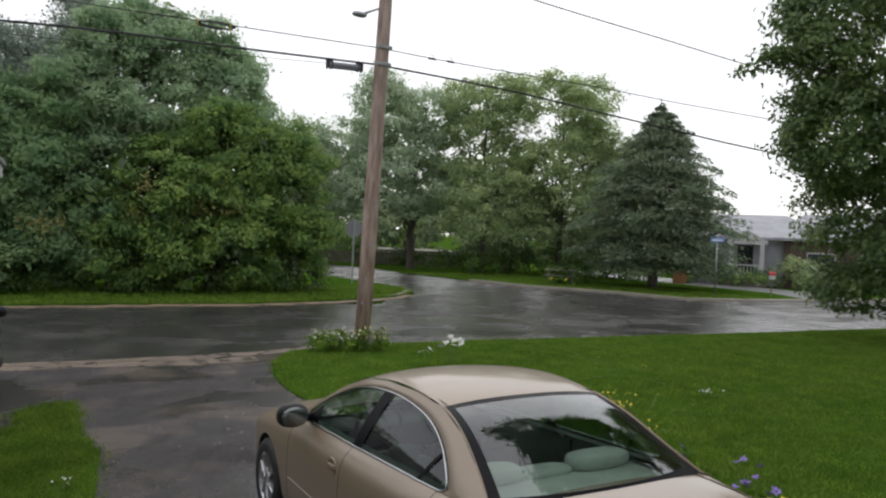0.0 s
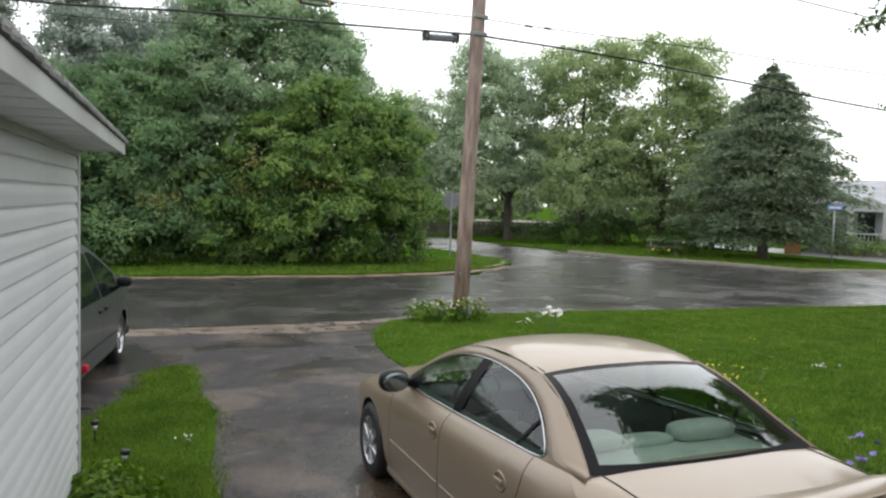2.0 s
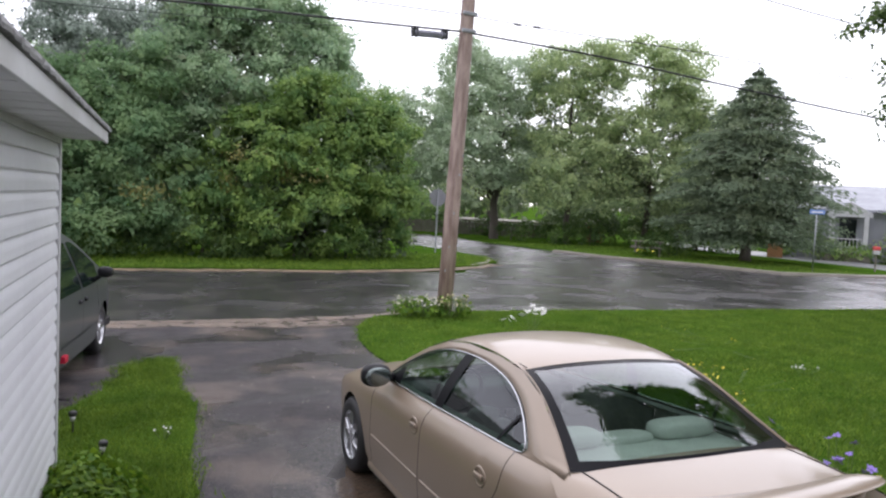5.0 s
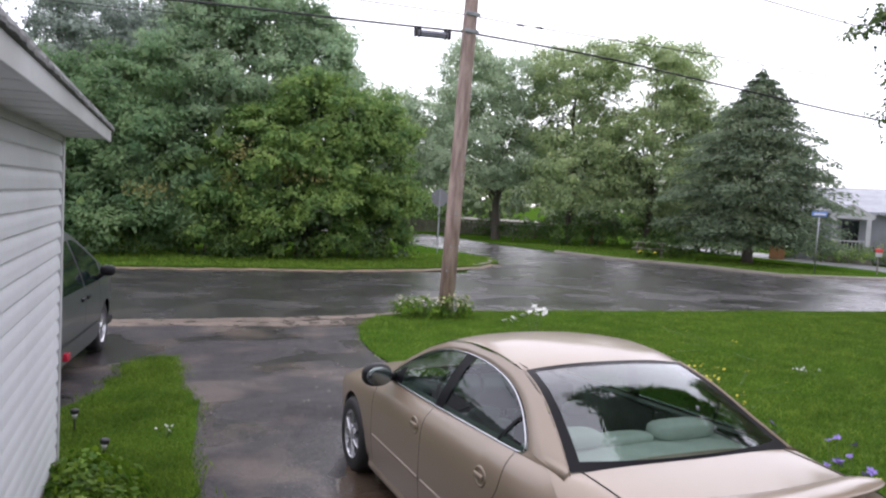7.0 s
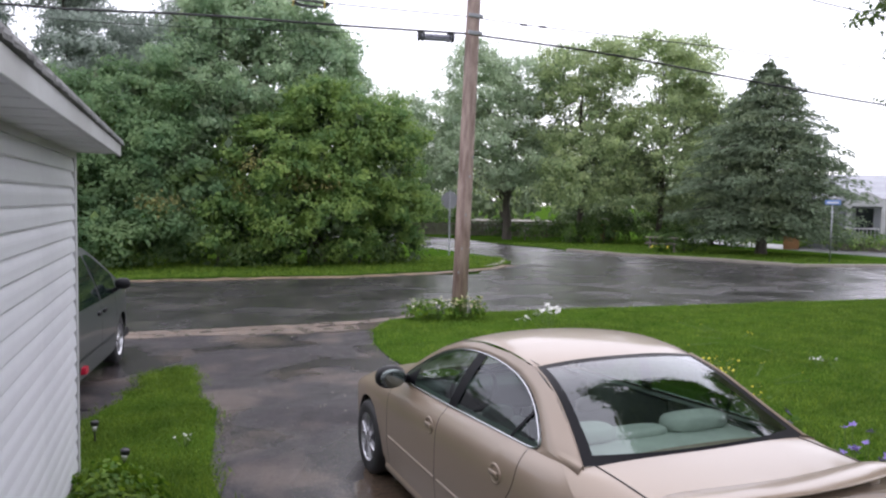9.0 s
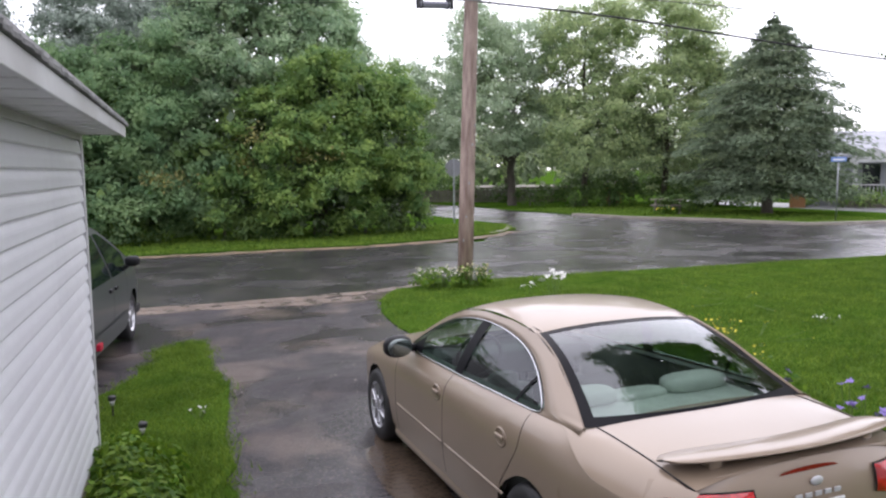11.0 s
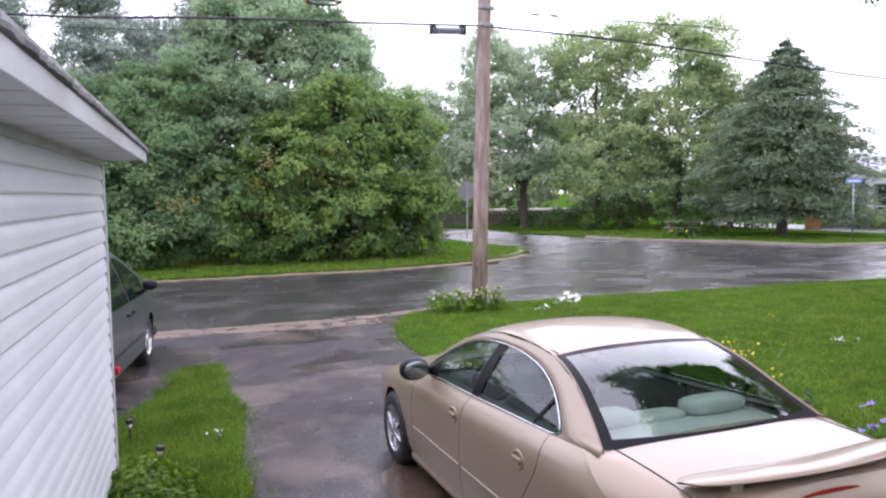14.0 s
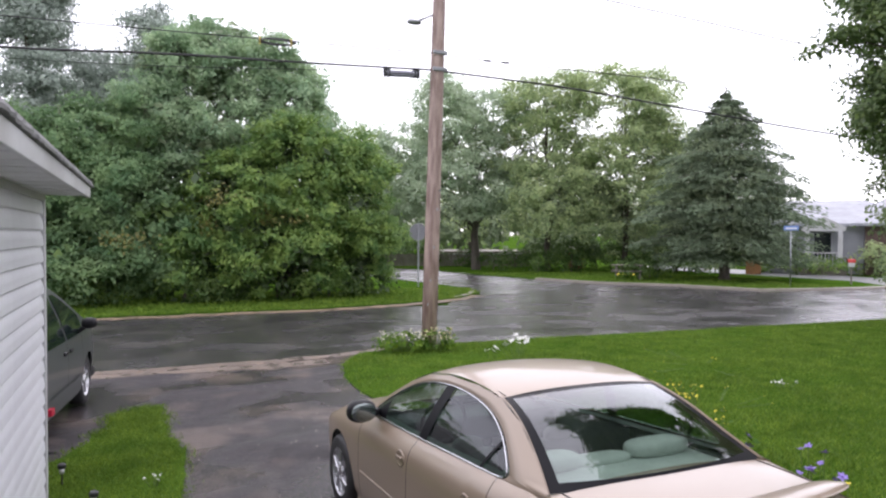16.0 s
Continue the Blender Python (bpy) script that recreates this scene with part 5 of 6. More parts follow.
# ---- van ----
def van():
    v = thing("minivan", pose(-1.74, 11.55, 0.008, 0, 0, -7) @ Matrix.Scale(1.05, 4), "dark grey-green minivan parked beside the garage", "van")
    body = mat("dark_green_grey_paint", (0.060, 0.068, 0.068), 0.35, coat=0.4, scale=1, vary=0.08, fine=300)
    clad = mat("grey_lower_cladding", (0.085, 0.09, 0.09), 0.45, scale=2, vary=0.12)
    TOP = [(-3.85, 1.0), (-3.75, 1.55), (-3.3, 1.70), (-2.2, 1.74), (-1.4, 1.70), (-0.95, 1.64), (-0.3, 1.33), (0.15, 1.09), (0.6, 0.95), (0.85, 0.80), (0.95, 0.5)]
    WIDE = [(-3.85, 0.86), (-3.5, 0.92), (-1.5, 0.945), (-0.3, 0.94), (0.3, 0.92), (0.7, 0.82), (0.95, 0.55)]
    axles, arch = (0.0, -2.88), 0.375

    def low(y):
        z = 0.24
        for a in axles:
            if abs(y - a) < arch:
                z = max(z, 0.33 + math.sqrt(arch**2 - (y - a) ** 2))
        return z

    def wx(y, z):
        w = spline(y, WIDE)
        if z > 0.98:
            return w - 0.02 - 0.30 * ((z - 0.98) / 0.75) ** 1.25
        return w - 0.05 * ((0.7 - z) / 0.45) ** 2 if z < 0.7 else w - 0.02 * ((z - 0.7) / 0.28) ** 2

    for sign in (-1, 1):
        for name, a, b, n in (("rear_quarter", -3.85, -2.30, 26), ("sliding_door", -2.292, -1.20, 12), ("front_door", -1.192, -0.38, 12), ("front_fender", -0.372, 0.94, 30)):
            def fn(s, t, a=a, b=b, sign=sign):
                y = a + (b - a) * s
                z = low(y) + (min(0.985, spline(y, TOP) - 0.03) - low(y)) * t
                return (sign * wx(y, z), y, z)
            p = part(name, patch(fn, n, 12), body, v, smooth=True)
            if "door" in name:
                y = -1.32 if name == "sliding_door" else -1.05
                bm = bmesh.new()
                box(bm, -0.02, 0.02, -0.07, 0.07, -0.022, 0.022, 0.012, Matrix.Translation((sign * (wx(y, 0.88) + 0.006), y, 0.88)))
                part("handle", bm, CAR_BLACK, p, "black door handle", smooth=True)
                part("cladding", patch(lambda s, t, a=a, b=b, sign=sign: (sign * (wx(a + (b - a) * s, 0.27 + 0.22 * t) + 0.014), a + (b - a) * s, 0.27 + 0.22 * t), 10, 5), clad, p, smooth=True)

        def upper(s, t, sign=sign):
            y = -3.72 + 3.72 * s + 0.12
            zt = spline(y, TOP) - 0.03
            z = 0.985 + (max(zt, 0.99) - 0.985) * t
            return (sign * (wx(y, z) + 0.001), y, z)
        part("window_frame", patch(upper, 40, 8), body, v, smooth=True)
        for a, b in ((-3.45, -2.34), (-2.26, -1.24), (-1.16, -0.30)):
            def pane(s, t, a=a, b=b, sign=sign):
                y = a + (b - a) * s
                zt = min(1.55, spline(y, TOP) - 0.10)
                z = 1.02 + (max(zt, 1.025) - 1.02) * t
                return (sign * (wx(y, z) + 0.009), y, z)
            part("side_window", patch(pane, 12, 6), mat("tinted_van_window", (0.012, 0.02, 0.018), 0.05, coat=0.5), v, "dark tinted window", smooth=True)
        m = part("door_mirror", blob(0.095, 0.06, 0.07, (sign * 1.05, -0.55, 1.15), 18, 0.8), CAR_BLACK, v, "black door mirror", smooth=True)
        part("mirror_arm", tube(bmesh.new(), [(sign * 0.90, -0.5, 1.03), (sign * 1.0, -0.54, 1.11)], 0.03, 8), CAR_BLACK, m, smooth=True)
        for a in axles:
            wheel(v, (sign * 0.80, a, 0.33), sign, 5, 0.33, 0.2)
        # Black backing added behind the van's panels and wheel arches.
        part("gap_shade_liner", patch(lambda s, t, sign=sign: (sign * (wx(-3.8 + 4.7 * s, 0.6) - 0.06), -3.8 + 4.7 * s, max(low(-3.8 + 4.7 * s), 0.3) + (0.9 - max(low(-3.8 + 4.7 * s), 0.3)) * t), 60, 4), CAVITY, v)
        part("reflector", cube(sign * 0.95 - 0.03, sign * 0.95 + 0.03, -2.12, -2.0, 0.33, 0.41, 0.01), mat("red_reflector", (0.5, 0.02, 0.05), 0.2), v, "red side reflector")

    def top(s, t):
        y = -3.8 + 4.74 * s
        zt = spline(y, TOP)
        e = 2 * t - 1
        zs = max(zt - 0.03, 0.5)
        return (e * wx(y, zs), y, zs + 0.03 * (1 - e**2))
    part("roof_panel", patch(top, 44, 14, lambda i, j: 27 <= i <= 35 and 0 < j < 13), body, v, smooth=True)
    part("windscreen", patch(top, 44, 14, lambda i, j: not (27 <= i <= 35 and 0 < j < 13)), VAN_GLASS, v, "windscreen", smooth=True)
    part("underbody", cube(-0.85, 0.85, -3.7, 0.85, 0.26, 0.36), CAVITY, v)
    part("tail_panel", cube(-0.84, 0.84, -3.87, -3.80, 0.3, 1.5, 0.03), body, v)
    part("front_bumper", cube(-0.75, 0.75, 0.80, 1.0, 0.28, 0.58, 0.08), clad, v, smooth=True)


van()


# ---- grass, flowers and small things ----
def inside(px, py, poly):
    hit = np.zeros(len(px), bool)
    for (x0, y0), (x1, y1) in zip(poly, poly[1:] + poly[:1]):
        if y0 != y1:
            hit ^= ((y0 > py) != (y1 > py)) & (px < (x1 - x0) * (py - y0) / (y1 - y0) + x0)
    return hit


def blades(name, label, poly, bounds, count, z, tall, wide, seed, power=1.0, ragged=0.05):
    """Grass blades over a piece of ground, thicker towards the near side."""
    rng = np.random.default_rng(seed)
    x = rng.uniform(bounds[0], bounds[1], count)
    y = bounds[2] + (bounds[3] - bounds[2]) * rng.uniform(0, 1, count) ** power
    keep = inside(x, y, poly)
    x, y = x[keep] + rng.normal(0, ragged, keep.sum()), y[keep] + rng.normal(0, ragged, keep.sum())
    n = len(x)
    patchy = 0.75 + 0.35 * np.sin(x * 1.7 + 1.3 * np.sin(y * 1.1)) * np.sin(y * 2.3 + x * 0.6)
    h, w, a = tall * rng.uniform(0.55, 1.3, n) * patchy, wide * rng.uniform(0.7, 1.3, n), rng.uniform(0, 2 * math.pi, n)
    lean = rng.normal(0, 0.55, (n, 2)) * h[:, None]
    base = np.stack([x, y, np.full(n, z - 0.005)], 1)
    side = np.stack([np.cos(a) * w, np.sin(a) * w, np.zeros(n)], 1)
    tip = base + np.stack([lean[:, 0], lean[:, 1], h], 1)
    verts = np.stack([base - side, base + side, tip], 1).reshape(-1, 3)
    ob = new(name, raw_mesh(name, verts, np.arange(len(verts)).reshape(-1, 3), BLADE))
    return tagged(ob, label, "grass", kind="stuff")


blades("lawn_grass", "wet green blades of the front lawn", LAWN_EDGE + [(34, -3)], (2.9, 24, 2.5, 15), 300000, 0.022, 0.058, 0.009, 1, 1.3)
blades("strip_grass", "wet green blades of the grass strip", STRIP, (-1.0, 0.5, 3.0, 11.0), 60000, 0.024, 0.055, 0.0065, 2, ragged=0.07)
blades("verge_grass", "green grass along the far road edge", VERGE_A, (-12, 13.2, 22.8, 30), 42000, 0.05, 0.10, 0.02, 3, 1.6)
blades("verge_grass", "green grass along the opposite kerb", VERGE_B, (17, 29, 23.2, 40), 26000, 0.05, 0.10, 0.018, 4, 1.3)

PETAL_WHITE = mat("white_petals", (0.75, 0.75, 0.70), 0.6, scale=8, vary=0.1)
PETAL_CREAM = mat("cream_petals", (0.62, 0.56, 0.32), 0.6, scale=8, vary=0.2)
PETAL_CREAM_PALE = mat("pale_cream_petals", (0.66, 0.64, 0.50), 0.6, scale=8, vary=0.15)
PETAL_YELLOW = mat("yellow_petals", (0.74, 0.64, 0.05), 0.6, scale=8, vary=0.15)
PETAL_VIOLET = mat("violet_petals", (0.27, 0.19, 0.55), 0.6, scale=8, vary=0.2)
STEM = mat("green_stems", (0.10, 0.17, 0.03), 0.5, scale=6, vary=0.2)
HOSTA = mat("large_green_leaves", (0.115, 0.225, 0.018), 0.6, scale=5, vary=0.3, island=0.4, translucent=0.35, spec=0.25)


def flower_head(size, petals, seed):
    """Petals round a small middle."""
    rng = random.Random(seed)
    bm = bmesh.new()
    for k in range(petals):
        a = 2 * math.pi * k / petals + rng.uniform(-0.2, 0.2)
        d, s = Vector((math.cos(a), math.sin(a), 0)), Vector((-math.sin(a), math.cos(a), 0))
        up = Vector((0, 0, rng.uniform(-0.1, 0.45)))
        pts = [Vector((0, 0, 0)), d * 0.55 * size + s * 0.3 * size + up * size * 0.3, (d + up) * size, d * 0.55 * size - s * 0.3 * size + up * size * 0.3]
        bm.faces.new([bm.verts.new(p) for p in pts])
    bmesh.ops.create_icosphere(bm, subdivisions=1, radius=size * 0.22, matrix=Matrix.Translation((0, 0, size * 0.1)))
    return bm


def flowering(name, x, y, z, label, petal, heads, size, spread, tall, seed, petals=6, leafy=True, leaf=0.05):
    """A plant with leaves, and a head on each of its stems."""
    rng = random.Random(seed)
    p = thing(name, pose(x, y, z), label, "flowers")
    if leafy:
        foliage("leaves", p, HOSTA, seed, [(0, 0, tall * 0.42, spread * 0.95, spread * 0.85, tall * 0.46)], 26 if heads > 50 else 14, 12, 0.07, leaf, floor=0.0)
    head = None
    for k in range(heads):
        a, r = rng.uniform(0, 6.28), spread * math.sqrt(rng.random())
        e = Vector((r * math.cos(a), r * math.sin(a), tall * rng.uniform(0.5 if heads > 50 else 0.72, 1.0)))
        stem = part("stem", tube(bmesh.new(), [(e.x * 0.4, e.y * 0.4, 0), (e.x * 0.8, e.y * 0.8, e.z * 0.6), tuple(e)], 0.004, 4), STEM, p)
        if head is None:
            head = part("flower_head", flower_head(size, petals, seed), petal, p, petal.name.replace("_", " "))
            o = head
        else:
            o = new("flower_head", head.data)
            o.parent = p
        o.location, o.rotation_euler = e, (rng.uniform(-0.9, 0.3), rng.uniform(-0.5, 0.5), rng.uniform(0, 6))
        o.scale = (rng.uniform(0.7, 1.25),) * 3
    return p


flowering("daisy_clump", 4.75, 14.15, 0.03, "clump of small white daisies beside the pole", PETAL_CREAM_PALE, 90, 0.028, 0.50, 0.42, 3, 8)
flowering("daisy_clump", 5.45, 14.0, 0.03, "clump of cream daisies at the foot of the pole", PETAL_CREAM, 70, 0.032, 0.40, 0.44, 4, 8)
flowering("phlox_plant", 6.45, 12.25, 0.03, "tall plant with clustered white flowers on the lawn", PETAL_WHITE, 14, 0.075, 0.42, 0.46, 5, 9, False)
flowering("phlox_plant", 5.9, 12.2, 0.03, "small plant with white flowers on the lawn", PETAL_WHITE, 4, 0.065, 0.16, 0.32, 6, 8, False)
flowering("goldenrod_plant", 5.45, 6.5, 0.03, "thin stems of small yellow flowers behind the sedan", PETAL_YELLOW, 40, 0.016, 0.22, 0.75, 7, 6, True, 0.035)
flowering("goldenrod_plant", 5.35, 5.9, 0.03, "loose yellow wildflowers on the lawn", PETAL_YELLOW, 14, 0.015, 0.24, 0.55, 8, 6, True, 0.035)
flowering("iris_plant", 4.85, 4.95, 0.03, "violet iris flower above the lawn", PETAL_VIOLET, 3, 0.05, 0.08, 0.68, 9, 6, True, 0.04)
flowering("iris_plant", 4.28, 3.72, 0.03, "clump of violet irises beside the sedan", PETAL_VIOLET, 14, 0.038, 0.20, 0.88, 10, 6, True, 0.05)
flowering("goldenrod_plant", 4.12, 3.36, 0.03, "yellow flowers beside the irises", PETAL_YELLOW, 3, 0.03, 0.10, 0.80, 11, 7, True, 0.04)
flowering("clover_patch", 9.2, 8.6, 0.03, "low patch of white clover in the lawn", PETAL_WHITE, 12, 0.022, 0.22, 0.10, 12, 7, True, 0.025)
flowering("clover_patch", 0.05, 7.35, 0.04, "few white clover flowers in the grass strip", PETAL_WHITE, 7, 0.016, 0.10, 0.10, 13, 7, False)
flowering("dandelion", 7.3, 8.0, 0.03, "scattered yellow dandelions in the lawn", PETAL_YELLOW, 6, 0.02, 1.2, 0.10, 14, 7, False)
flowering("dandelion", 9.5, 10.8, 0.03, "scattered yellow dandelions in the wet lawn", PETAL_YELLOW, 7, 0.022, 1.9, 0.10, 15, 7, False)

hosta = thing("leafy_bed", pose(-0.47, 5.7, 0.03), "low bed of large green leaves against the garage wall", "plants")
foliage("leaves", hosta, HOSTA, 61, [(0, -0.15, 0.08, 0.31, 1.0, 0.16), (0.04, -0.55, 0.10, 0.31, 0.6, 0.15), (-0.08, 0.35, 0.13, 0.20, 0.42, 0.16)], 110, 15, 0.06, 0.034, 0.7, floor=0.0)
foliage("leaf_edge", hosta, HOSTA, 62, [(0.24, -0.25, 0.05, 0.12, 1.0, 0.09)], 70, 9, 0.05, 0.030, 0.7, floor=0.0)

stake = thing("path_light", pose(-0.75, 7.68, -0.04), "small black solar path light stuck in the grass", "path light", "path lights")
part("spike", tube(bmesh.new(), [(0, 0, -0.05), (0, 0, 0.26)], 0.009, 6), BLACK, stake)
part("lens", tube(bmesh.new(), [(0, 0, 0.20), (0, 0, 0.250)], [0.022, 0.026], 12), CLEAR_LENS, stake, "clear plastic lens", smooth=True)
part("cap", tube(bmesh.new(), [(0, 0, 0.250), (0, 0, 0.285), (0, 0, 0.292)], [0.036, 0.038, 0.030], 14), BLACK, stake, "black cap", smooth=True)
copy_thing(stake, pose(-0.45, 6.74, -0.03, 4, 5, 20))

for k in range(70):
    rngp = random.Random(900 + k)
    bm = bmesh.new()
    s = rngp.uniform(0.006, 0.016)
    bmesh.ops.create_icosphere(bm, subdivisions=1, radius=s)
    for vtx in bm.verts:
        vtx.co = Vector((vtx.co.x * rngp.uniform(0.7, 1.3), vtx.co.y * rngp.uniform(0.7, 1.3), vtx.co.z * 0.6))
    peb = tagged(link("pebble", bm, KERB), "small wet pebble lying on the driveway", "pebble", "pebbles")
    peb.location = (rngp.uniform(0.4, 3.0), rngp.uniform(7.5, 13.8), 0.004 + s * 0.3)


# ---- the far side: houses, yard things ----
ROOF_GREY = mat("pale_grey_roofing", (0.33, 0.34, 0.37), 0.5, scale=1.5, vary=0.12, second=(0.26, 0.27, 0.30), fine=30)
PALE_SIDING = mat("pale_grey_siding", (0.33, 0.34, 0.37), 0.5, scale=1.5, vary=0.08)
BRICK = mat("dark_brown_brick", (0.10, 0.062, 0.05), 0.7, scale=2, vary=0.25, fine=40, bump=0.4)
WINDOW = mat("dark_house_window", (0.02, 0.025, 0.03), 0.08, scale=2, vary=0.2)
ORANGE = mat("orange_stained_wood", (0.26, 0.13, 0.045), 0.6, scale=3, vary=0.25, stretch=(1, 1, 6))
GREY_WOOD = mat("weathered_grey_wood", (0.20, 0.18, 0.15), 0.7, scale=3, vary=0.3, stretch=(1, 6, 1))
LANE = mat("wet_grey_gravel", (0.22, 0.22, 0.23), 0.4, scale=0.8, vary=0.2, fine=30, bump=0.4)
# Sign blue made paler, with the mist mixed into it.
BLUE = mat("misted_blue_enamel", (0.18, 0.30, 0.62), 0.6, scale=4, vary=0.15)

sheet("lane", [(31.4, 23.3), (36.2, 23.3), (36.8, 30), (36.9, 36.5), (36.3, 46.7), (32.2, 43), (32.3, 36), (32.8, 31), (33.2, 27)], 0.058, LANE, "wet grey driveway leading up to the bungalow", "driveway", rough=0.03, step=0.8)

b = thing("bungalow", pose(37.7, 32.6, 0.05, 0, 0, -47), "single-storey bungalow with a grey hip roof and gabled porch", "house")
part("wall", cube(-4.2, 2.2, 0, 8, 0, 2.85), PALE_SIDING, b, "pale grey siding wall")
part("brick_wall", cube(2.2, 9.5, -0.4, 8, 0, 2.85), BRICK, b, "dark brown brick wall")


def hip(x0, x1, y0, y1, z0, z1, inset):
    bm = bmesh.new()
    ym = (y0 + y1) / 2
    low = [bm.verts.new(p) for p in ((x0, y0, z0), (x1, y0, z0), (x1, y1, z0), (x0, y1, z0))]
    up = [bm.verts.new(p) for p in ((x0, y0, z0 + 0.16), (x1, y0, z0 + 0.16), (x1, y1, z0 + 0.16), (x0, y1, z0 + 0.16))]
    r = [bm.verts.new((x0 + inset, ym, z1)), bm.verts.new((x1 - inset, ym, z1))]
    bm.faces.new(low)
    for k in range(4):
        bm.faces.new((low[k], low[(k + 1) % 4], up[(k + 1) % 4], up[k]))
    bm.faces.new((up[0], up[1], r[1], r[0]))
    bm.faces.new((up[2], up[3], r[0], r[1]))
    bm.faces.new((up[1], up[2], r[1]))
    bm.faces.new((up[3], up[0], r[0]))
    return bm


part("roof", hip(-4.7, 5.2, -0.45, 8.4, 2.85, 4.55, 2.6), ROOF_GREY, b, "pale grey hip roof")
part("wing_roof", hip(1.4, 10.2, -0.9, 8.5, 2.86, 4.65, 2.2), ROOF_GREY, b, "pale grey wing roof")
bm = bmesh.new()
pts = [(-1.2, -1.7, 2.75), (1.2, -1.7, 2.75), (0, -1.7, 3.40), (-1.2, 2.2, 2.75), (1.2, 2.2, 2.75), (0, 2.2, 3.40)]
q = [bm.verts.new(p) for p in pts]
for f in ((0, 1, 2), (3, 5, 4), (0, 2, 5, 3), (1, 4, 5, 2), (0, 3, 4, 1)):
    bm.faces.new([q[i] for i in f])
part("porch_gable", bm, TRIM, b, "white porch gable")
part("porch_beam", cube(-1.15, 1.15, -1.68, -1.5, 2.55, 2.75, 0.01), TRIM, b)
for x in (-0.86, 0.86):
    part("porch_column", cube(x - 0.12, x + 0.12, -1.68, -1.44, 0.5, 2.55, 0.02), TRIM, b, "white porch column")
part("porch_floor", cube(-1.2, 1.2, -1.7, 0, 0, 0.55, 0.01), KERB, b)
rail = part("porch_rail", cube(-0.74, 0.74, -1.62, -1.56, 1.25, 1.32, 0.01), TRIM, b)
for k in range(8):
    part("baluster", cube(-0.70 + k * 0.195, -0.67 + k * 0.195, -1.61, -1.57, 0.55, 1.25), TRIM, rail)
part("front_door", cube(-0.45, 0.45, -0.05, 0.0, 0.55, 2.45, 0.01), WINDOW, b, "dark front door")
for x, w in ((-3.0, 0.6), (-1.9, 0.35), (4.2, 0.8), (7.0, 0.8)):
    y = 0.0 if x < 2 else -0.4
    win = part("window", cube(x - w, x + w, y - 0.06, y, 1.0, 2.2, 0.01), TRIM, b, "white-framed window")
    part("pane", cube(x - w + 0.08, x + w - 0.08, y - 0.075, y - 0.03, 1.08, 2.12), WINDOW, win)
part("white_pillar", cube(-2.15, -1.95, -0.75, -0.55, 0.0, 2.6, 0.02), TRIM, b)


def shrub(x, y, r, h, seed, material, label, white=0, dense=2.6):
    s = thing("shrub", pose(x, y, 0.03), label, "shrub")
    foliage("leaves", s, material, seed, [(0, 0, h * 0.5, r, r, h * 0.52), (r * 0.4, -r * 0.3, h * 0.4, r * 0.7, r * 0.7, h * 0.42)], dense, 22, 0.2, 0.10, floor=0.0)
    part("stem", tube(bmesh.new(), [(0, 0, 0), (0.03, 0, h * 0.6)], [0.05, 0.02], 6), BARK, s)
    if white:
        foliage("blossom", s, PETAL_WHITE, seed + 1, [(0, -r * 0.4, h * 0.62, r * 0.8, r * 0.6, h * 0.36)], white, 8, 0.12, 0.07, label="white blossom")
    return s


for k, (x, y, r, h, m, w) in enumerate(((34.6, 34.6, 1.0, 1.3, LEAF, 0), (36.0, 33.0, 0.9, 1.1, LEAF_PALE, 1.5), (37.0, 31.2, 1.1, 1.1, LEAF, 0), (38.3, 29.4, 1.3, 1.9, LEAF_PALE, 0), (40.0, 28.0, 1.1, 1.2, LEAF, 0),
                                        (33.0, 36.4, 1.1, 1.2, LEAF_PALE, 0), (41.5, 26.6, 1.2, 1.3, LEAF, 0), (36.4, 31.6, 0.7, 0.9, LEAF_PALE, 3), (43.5, 25.6, 1.6, 2.4, LEAF, 0), (35.2, 32.2, 0.9, 1.5, LEAF, 0), (38.6, 28.4, 0.9, 1.3, LEAF_PALE, 2))):
    shrub(x, y, r, h, 200 + k, m, "rounded garden shrub before the bungalow" if not w else "garden shrub with white blossom", w)
for k, (x, y, r, h) in enumerate(((14.6, 51, 1.3, 1.7), (26.3, 45.5, 1.6, 2.2), (28.6, 44.4, 1.7, 2.4), (24.2, 46.5, 1.2, 1.5), (30.6, 42.4, 1.5, 2.0), (17.0, 52.5, 1.0, 1.3), (19.5, 50.5, 1.1, 1.2), (21.6, 48.8, 1.2, 1.3), (23.2, 31.6, 0.7, 0.9), (25.4, 33.0, 0.8, 1.2), (24.8, 40.0, 1.3, 1.9), (27.3, 38.0, 1.2, 1.8), (28.9, 36.8, 1.3, 2.1), (30.8, 35.6, 1.2, 1.9), (23.0, 41.0, 1.2, 1.5), (21.0, 43.4, 1.0, 1.2), (11.0, 57.0, 2.0, 2.6), (14.0, 58.0, 2.0, 2.8), (17.5, 58.0, 2.1, 3.0), (20.8, 58.5, 2.0, 2.8), (26.0, 41.5, 1.5, 2.2), (29.6, 40.2, 1.6, 2.4), (31.6, 37.6, 1.4, 2.0))):
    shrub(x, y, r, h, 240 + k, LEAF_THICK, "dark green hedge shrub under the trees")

shed = thing("white_shed", pose(24.4, 56, 0.03, 0, 0, -22), "low white outbuilding seen under the trees", "shed")
part("wall", cube(-2.5, 5.5, 0, 4, 0, 0.80), TRIM, shed)
part("roof", hip(-2.8, 5.8, -0.3, 4.3, 0.80, 1.05, 1.5), GREY_WOOD, shed)
for x in (-2.2, 0.6, 3.2):
    part("door_panel", cube(x - 0.5, x + 0.5, -0.05, 0.0, 0.1, 0.72, 0.01), PALE_SIDING, shed)

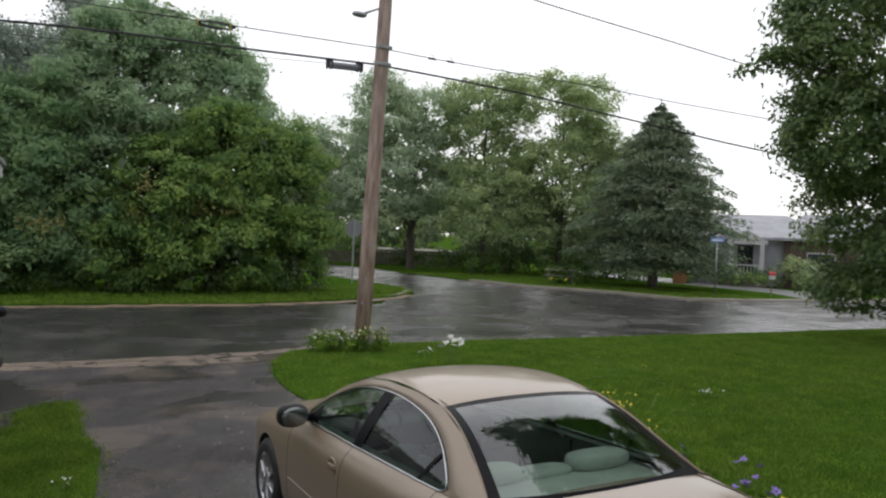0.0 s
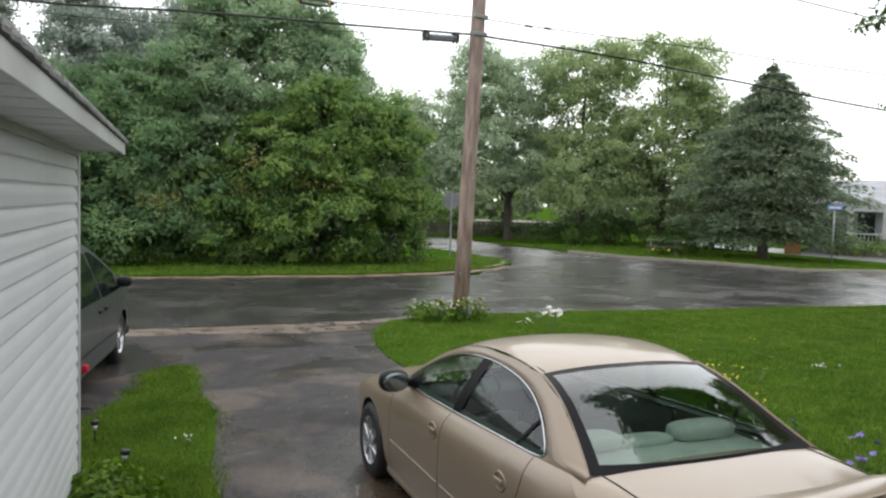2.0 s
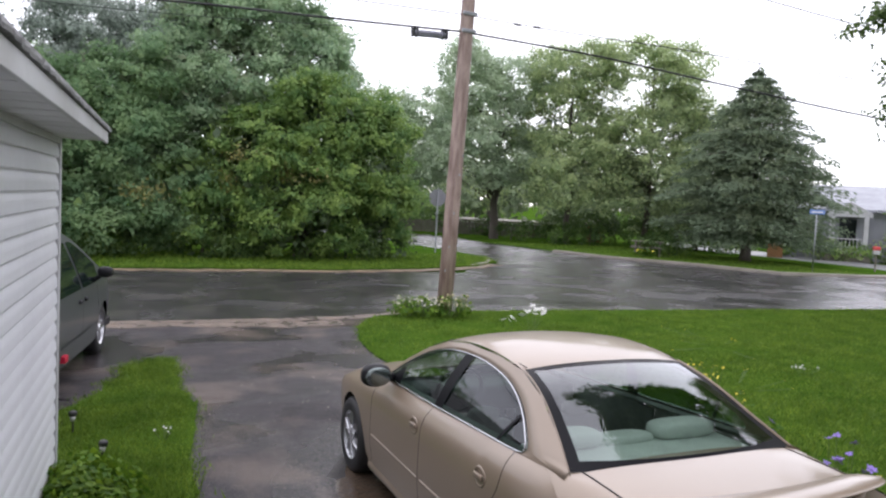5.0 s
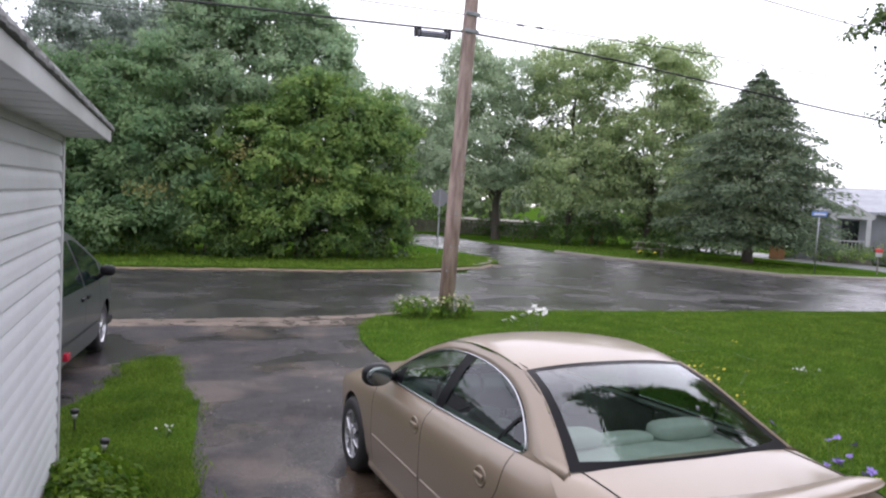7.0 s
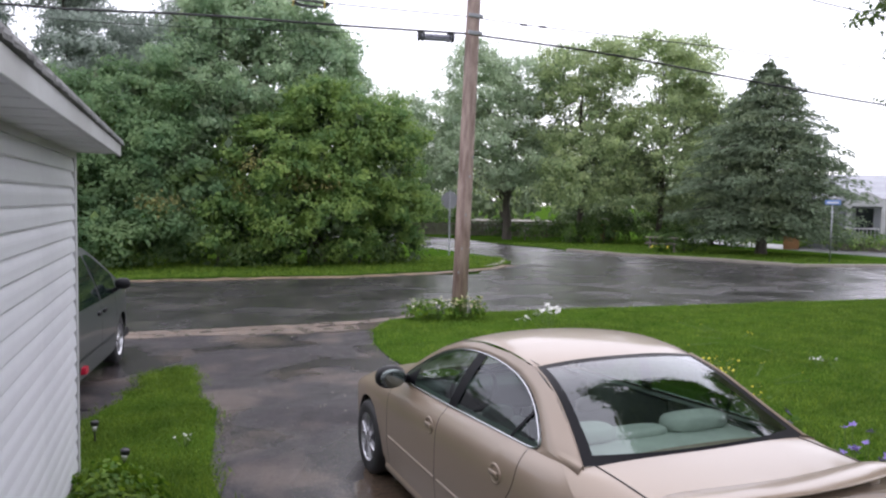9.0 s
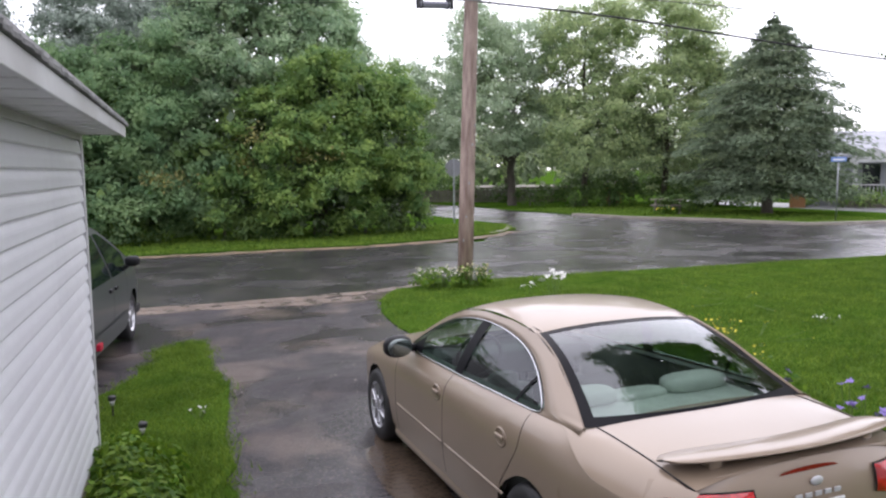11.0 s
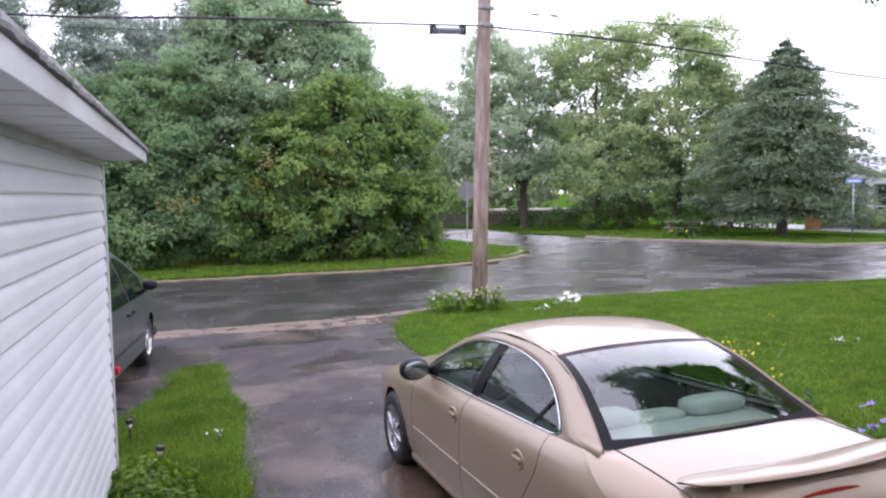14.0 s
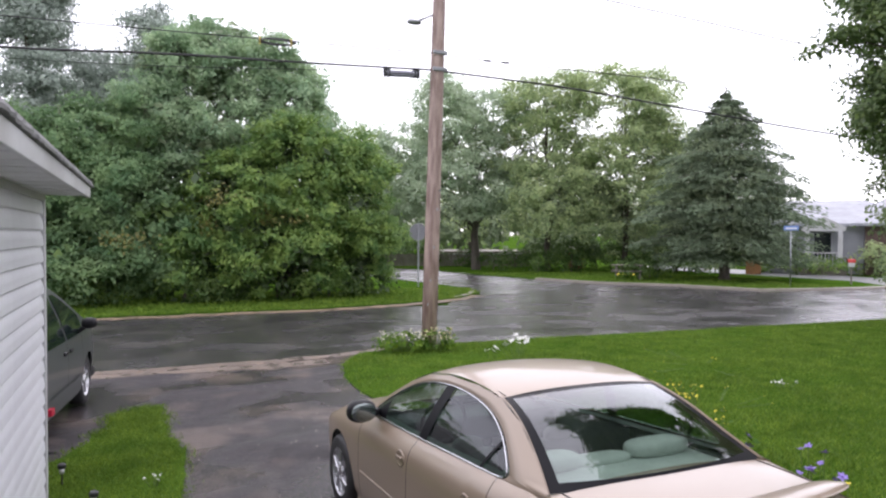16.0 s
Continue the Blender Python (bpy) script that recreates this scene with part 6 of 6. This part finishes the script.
fence = thing("board_fence", pose(20.6, 49.3, 0.03, 0, 0, -27), "dark weathered board fence under the trees", "fence")
for k in range(46):
    part("board", cube(-5.5 + k * 0.24, -5.29 + k * 0.24, -0.02, 0.0, 0.05, 0.92 + 0.04 * math.sin(k * 2.1)), GREY_WOOD, fence)
for z in (0.3, 0.75):
    part("rail", cube(-5.5, 5.6, 0.0, 0.05, z, z + 0.08), GREY_WOOD, fence)

bench = thing("picnic_table", pose(23.5, 32.3, 0.05, 0, 0, -38), "weathered wooden picnic table on the verge", "table")
for k in range(4):
    part("top_plank", cube(-0.85, 0.85, -0.34 + k * 0.175, -0.18 + k * 0.175, 0.71, 0.75, 0.006), GREY_WOOD, bench)
for y in (-0.68, 0.62):
    part("seat_plank", cube(-0.85, 0.85, y - 0.13, y + 0.13, 0.42, 0.46, 0.006), GREY_WOOD, bench)
for x in (-0.6, 0.6):
    part("brace", cube(x - 0.04, x + 0.04, -0.72, 0.72, 0.36, 0.42), GREY_WOOD, bench)
    for s in (-1, 1):
        part("leg", tube(bmesh.new(), [(x, s * 0.62, 0), (x, s * 0.18, 0.71)], 0.05, 4), GREY_WOOD, bench)
flowering("goldenrod_plant", 22.6, 31.3, 0.03, "low yellow flowers before the picnic table", PETAL_YELLOW, 10, 0.07, 0.5, 0.4, 16, 6, True, 0.08)

play = thing("wooden_playhouse", pose(27.6, 44.0, 0.03, 0, 0, -30), "small orange wooden playhouse among the trees", "playhouse")
part("wall", cube(-0.5, 0.5, -0.5, 0.5, 0, 1.15, 0.02), ORANGE, play)
part("roof", hip(-0.65, 0.65, -0.65, 0.65, 1.15, 1.6, 0.25), GREY_WOOD, play)
part("door", cube(-0.2, 0.2, -0.53, -0.5, 0.1, 0.9), WINDOW, play)
crate = thing("wooden_crate", pose(33.2, 33.5, 0.05, 0, 0, -42) @ Matrix.Scale(0.75, 4), "orange-brown wooden box beside the spruce", "crate")
for k in range(5):
    part("slat", cube(-0.55, 0.55, -0.45, -0.42, 0.05 + k * 0.2, 0.22 + k * 0.2, 0.006), ORANGE, crate)
part("box", cube(-0.53, 0.53, -0.42, 0.45, 0.02, 1.02, 0.01), ORANGE, crate)
post = thing("white_post", pose(29.6, 46.5, 0), "thin white post under the trees", "post")
part("shaft", tube(bmesh.new(), [(0, 0, 0), (0, 0, 1.6)], 0.06, 8), TRIM, post)
part("cap", blob(0.08, 0.08, 0.05, (0, 0, 1.62), 10), TRIM, post)

DULL = mat("dull_grey_sheet_metal", (0.22, 0.22, 0.24), 0.5, scale=4, vary=0.15)
sign = thing("stop_sign", pose(11.27, 31.0, 0.05, 0, 0, -12), "grey back of an octagonal road sign on a post", "road sign")
bm = bmesh.new()
ring0 = [[bm.verts.new((0.40 * math.cos(a), y, 2.45 + 0.40 * math.sin(a))) for a in (math.pi / 8 + k * math.pi / 4 for k in range(8))] for y in (-0.012, 0.0)]
bm.faces.new(ring0[0])
bm.faces.new(ring0[1][::-1])
for k in range(8):
    bm.faces.new((ring0[0][k], ring0[0][(k + 1) % 8], ring0[1][(k + 1) % 8], ring0[1][k]))
part("plate", bm, DULL, sign)
part("post", cube(-0.03, 0.03, -0.05, -0.014, 0, 2.9, 0.005), STEEL, sign)
mail = thing("mailbox", pose(30.9, 25.1, 0.05, 0, 0, -35) @ Matrix.Diagonal((0.62, 0.62, 1.0, 1.0)), "red and white mailbox on a dark post by the lane", "mailbox")
part("post", cube(-0.05, 0.05, -0.05, 0.05, -0.05, 0.82), GREY_WOOD, mail)
part("box", cube(-0.24, 0.24, -0.13, 0.13, 0.82, 1.02, 0.03), TRIM, mail)
part("lid", cube(-0.27, 0.27, -0.15, 0.15, 1.02, 1.20, 0.05), mat("red_paint", (0.55, 0.05, 0.05), 0.4, scale=4, vary=0.1), mail, "red lid")
plate_post = thing("street_name_sign", pose(26.7, 24.75, 0.05, 0, 0, -28), "blue street name plate on a thin steel post", "street sign")
part("post", tube(bmesh.new(), [(0, 0, -0.1), (0, 0, 2.82)], 0.028, 8), STEEL, plate_post, smooth=True)
name_plate = part("plate", cube(-0.32, 0.32, -0.046, -0.030, 2.54, 2.74, 0.006), BLUE, plate_post, "blue enamel plate")
part("lettering_bar", cube(-0.24, 0.24, -0.0485, -0.0475, 2.60, 2.66), PETAL_WHITE, name_plate, "pale unreadable lettering")
part("clamp", cube(-0.05, 0.05, -0.034, 0.034, 2.60, 2.66, 0.006), STEEL, plate_post)
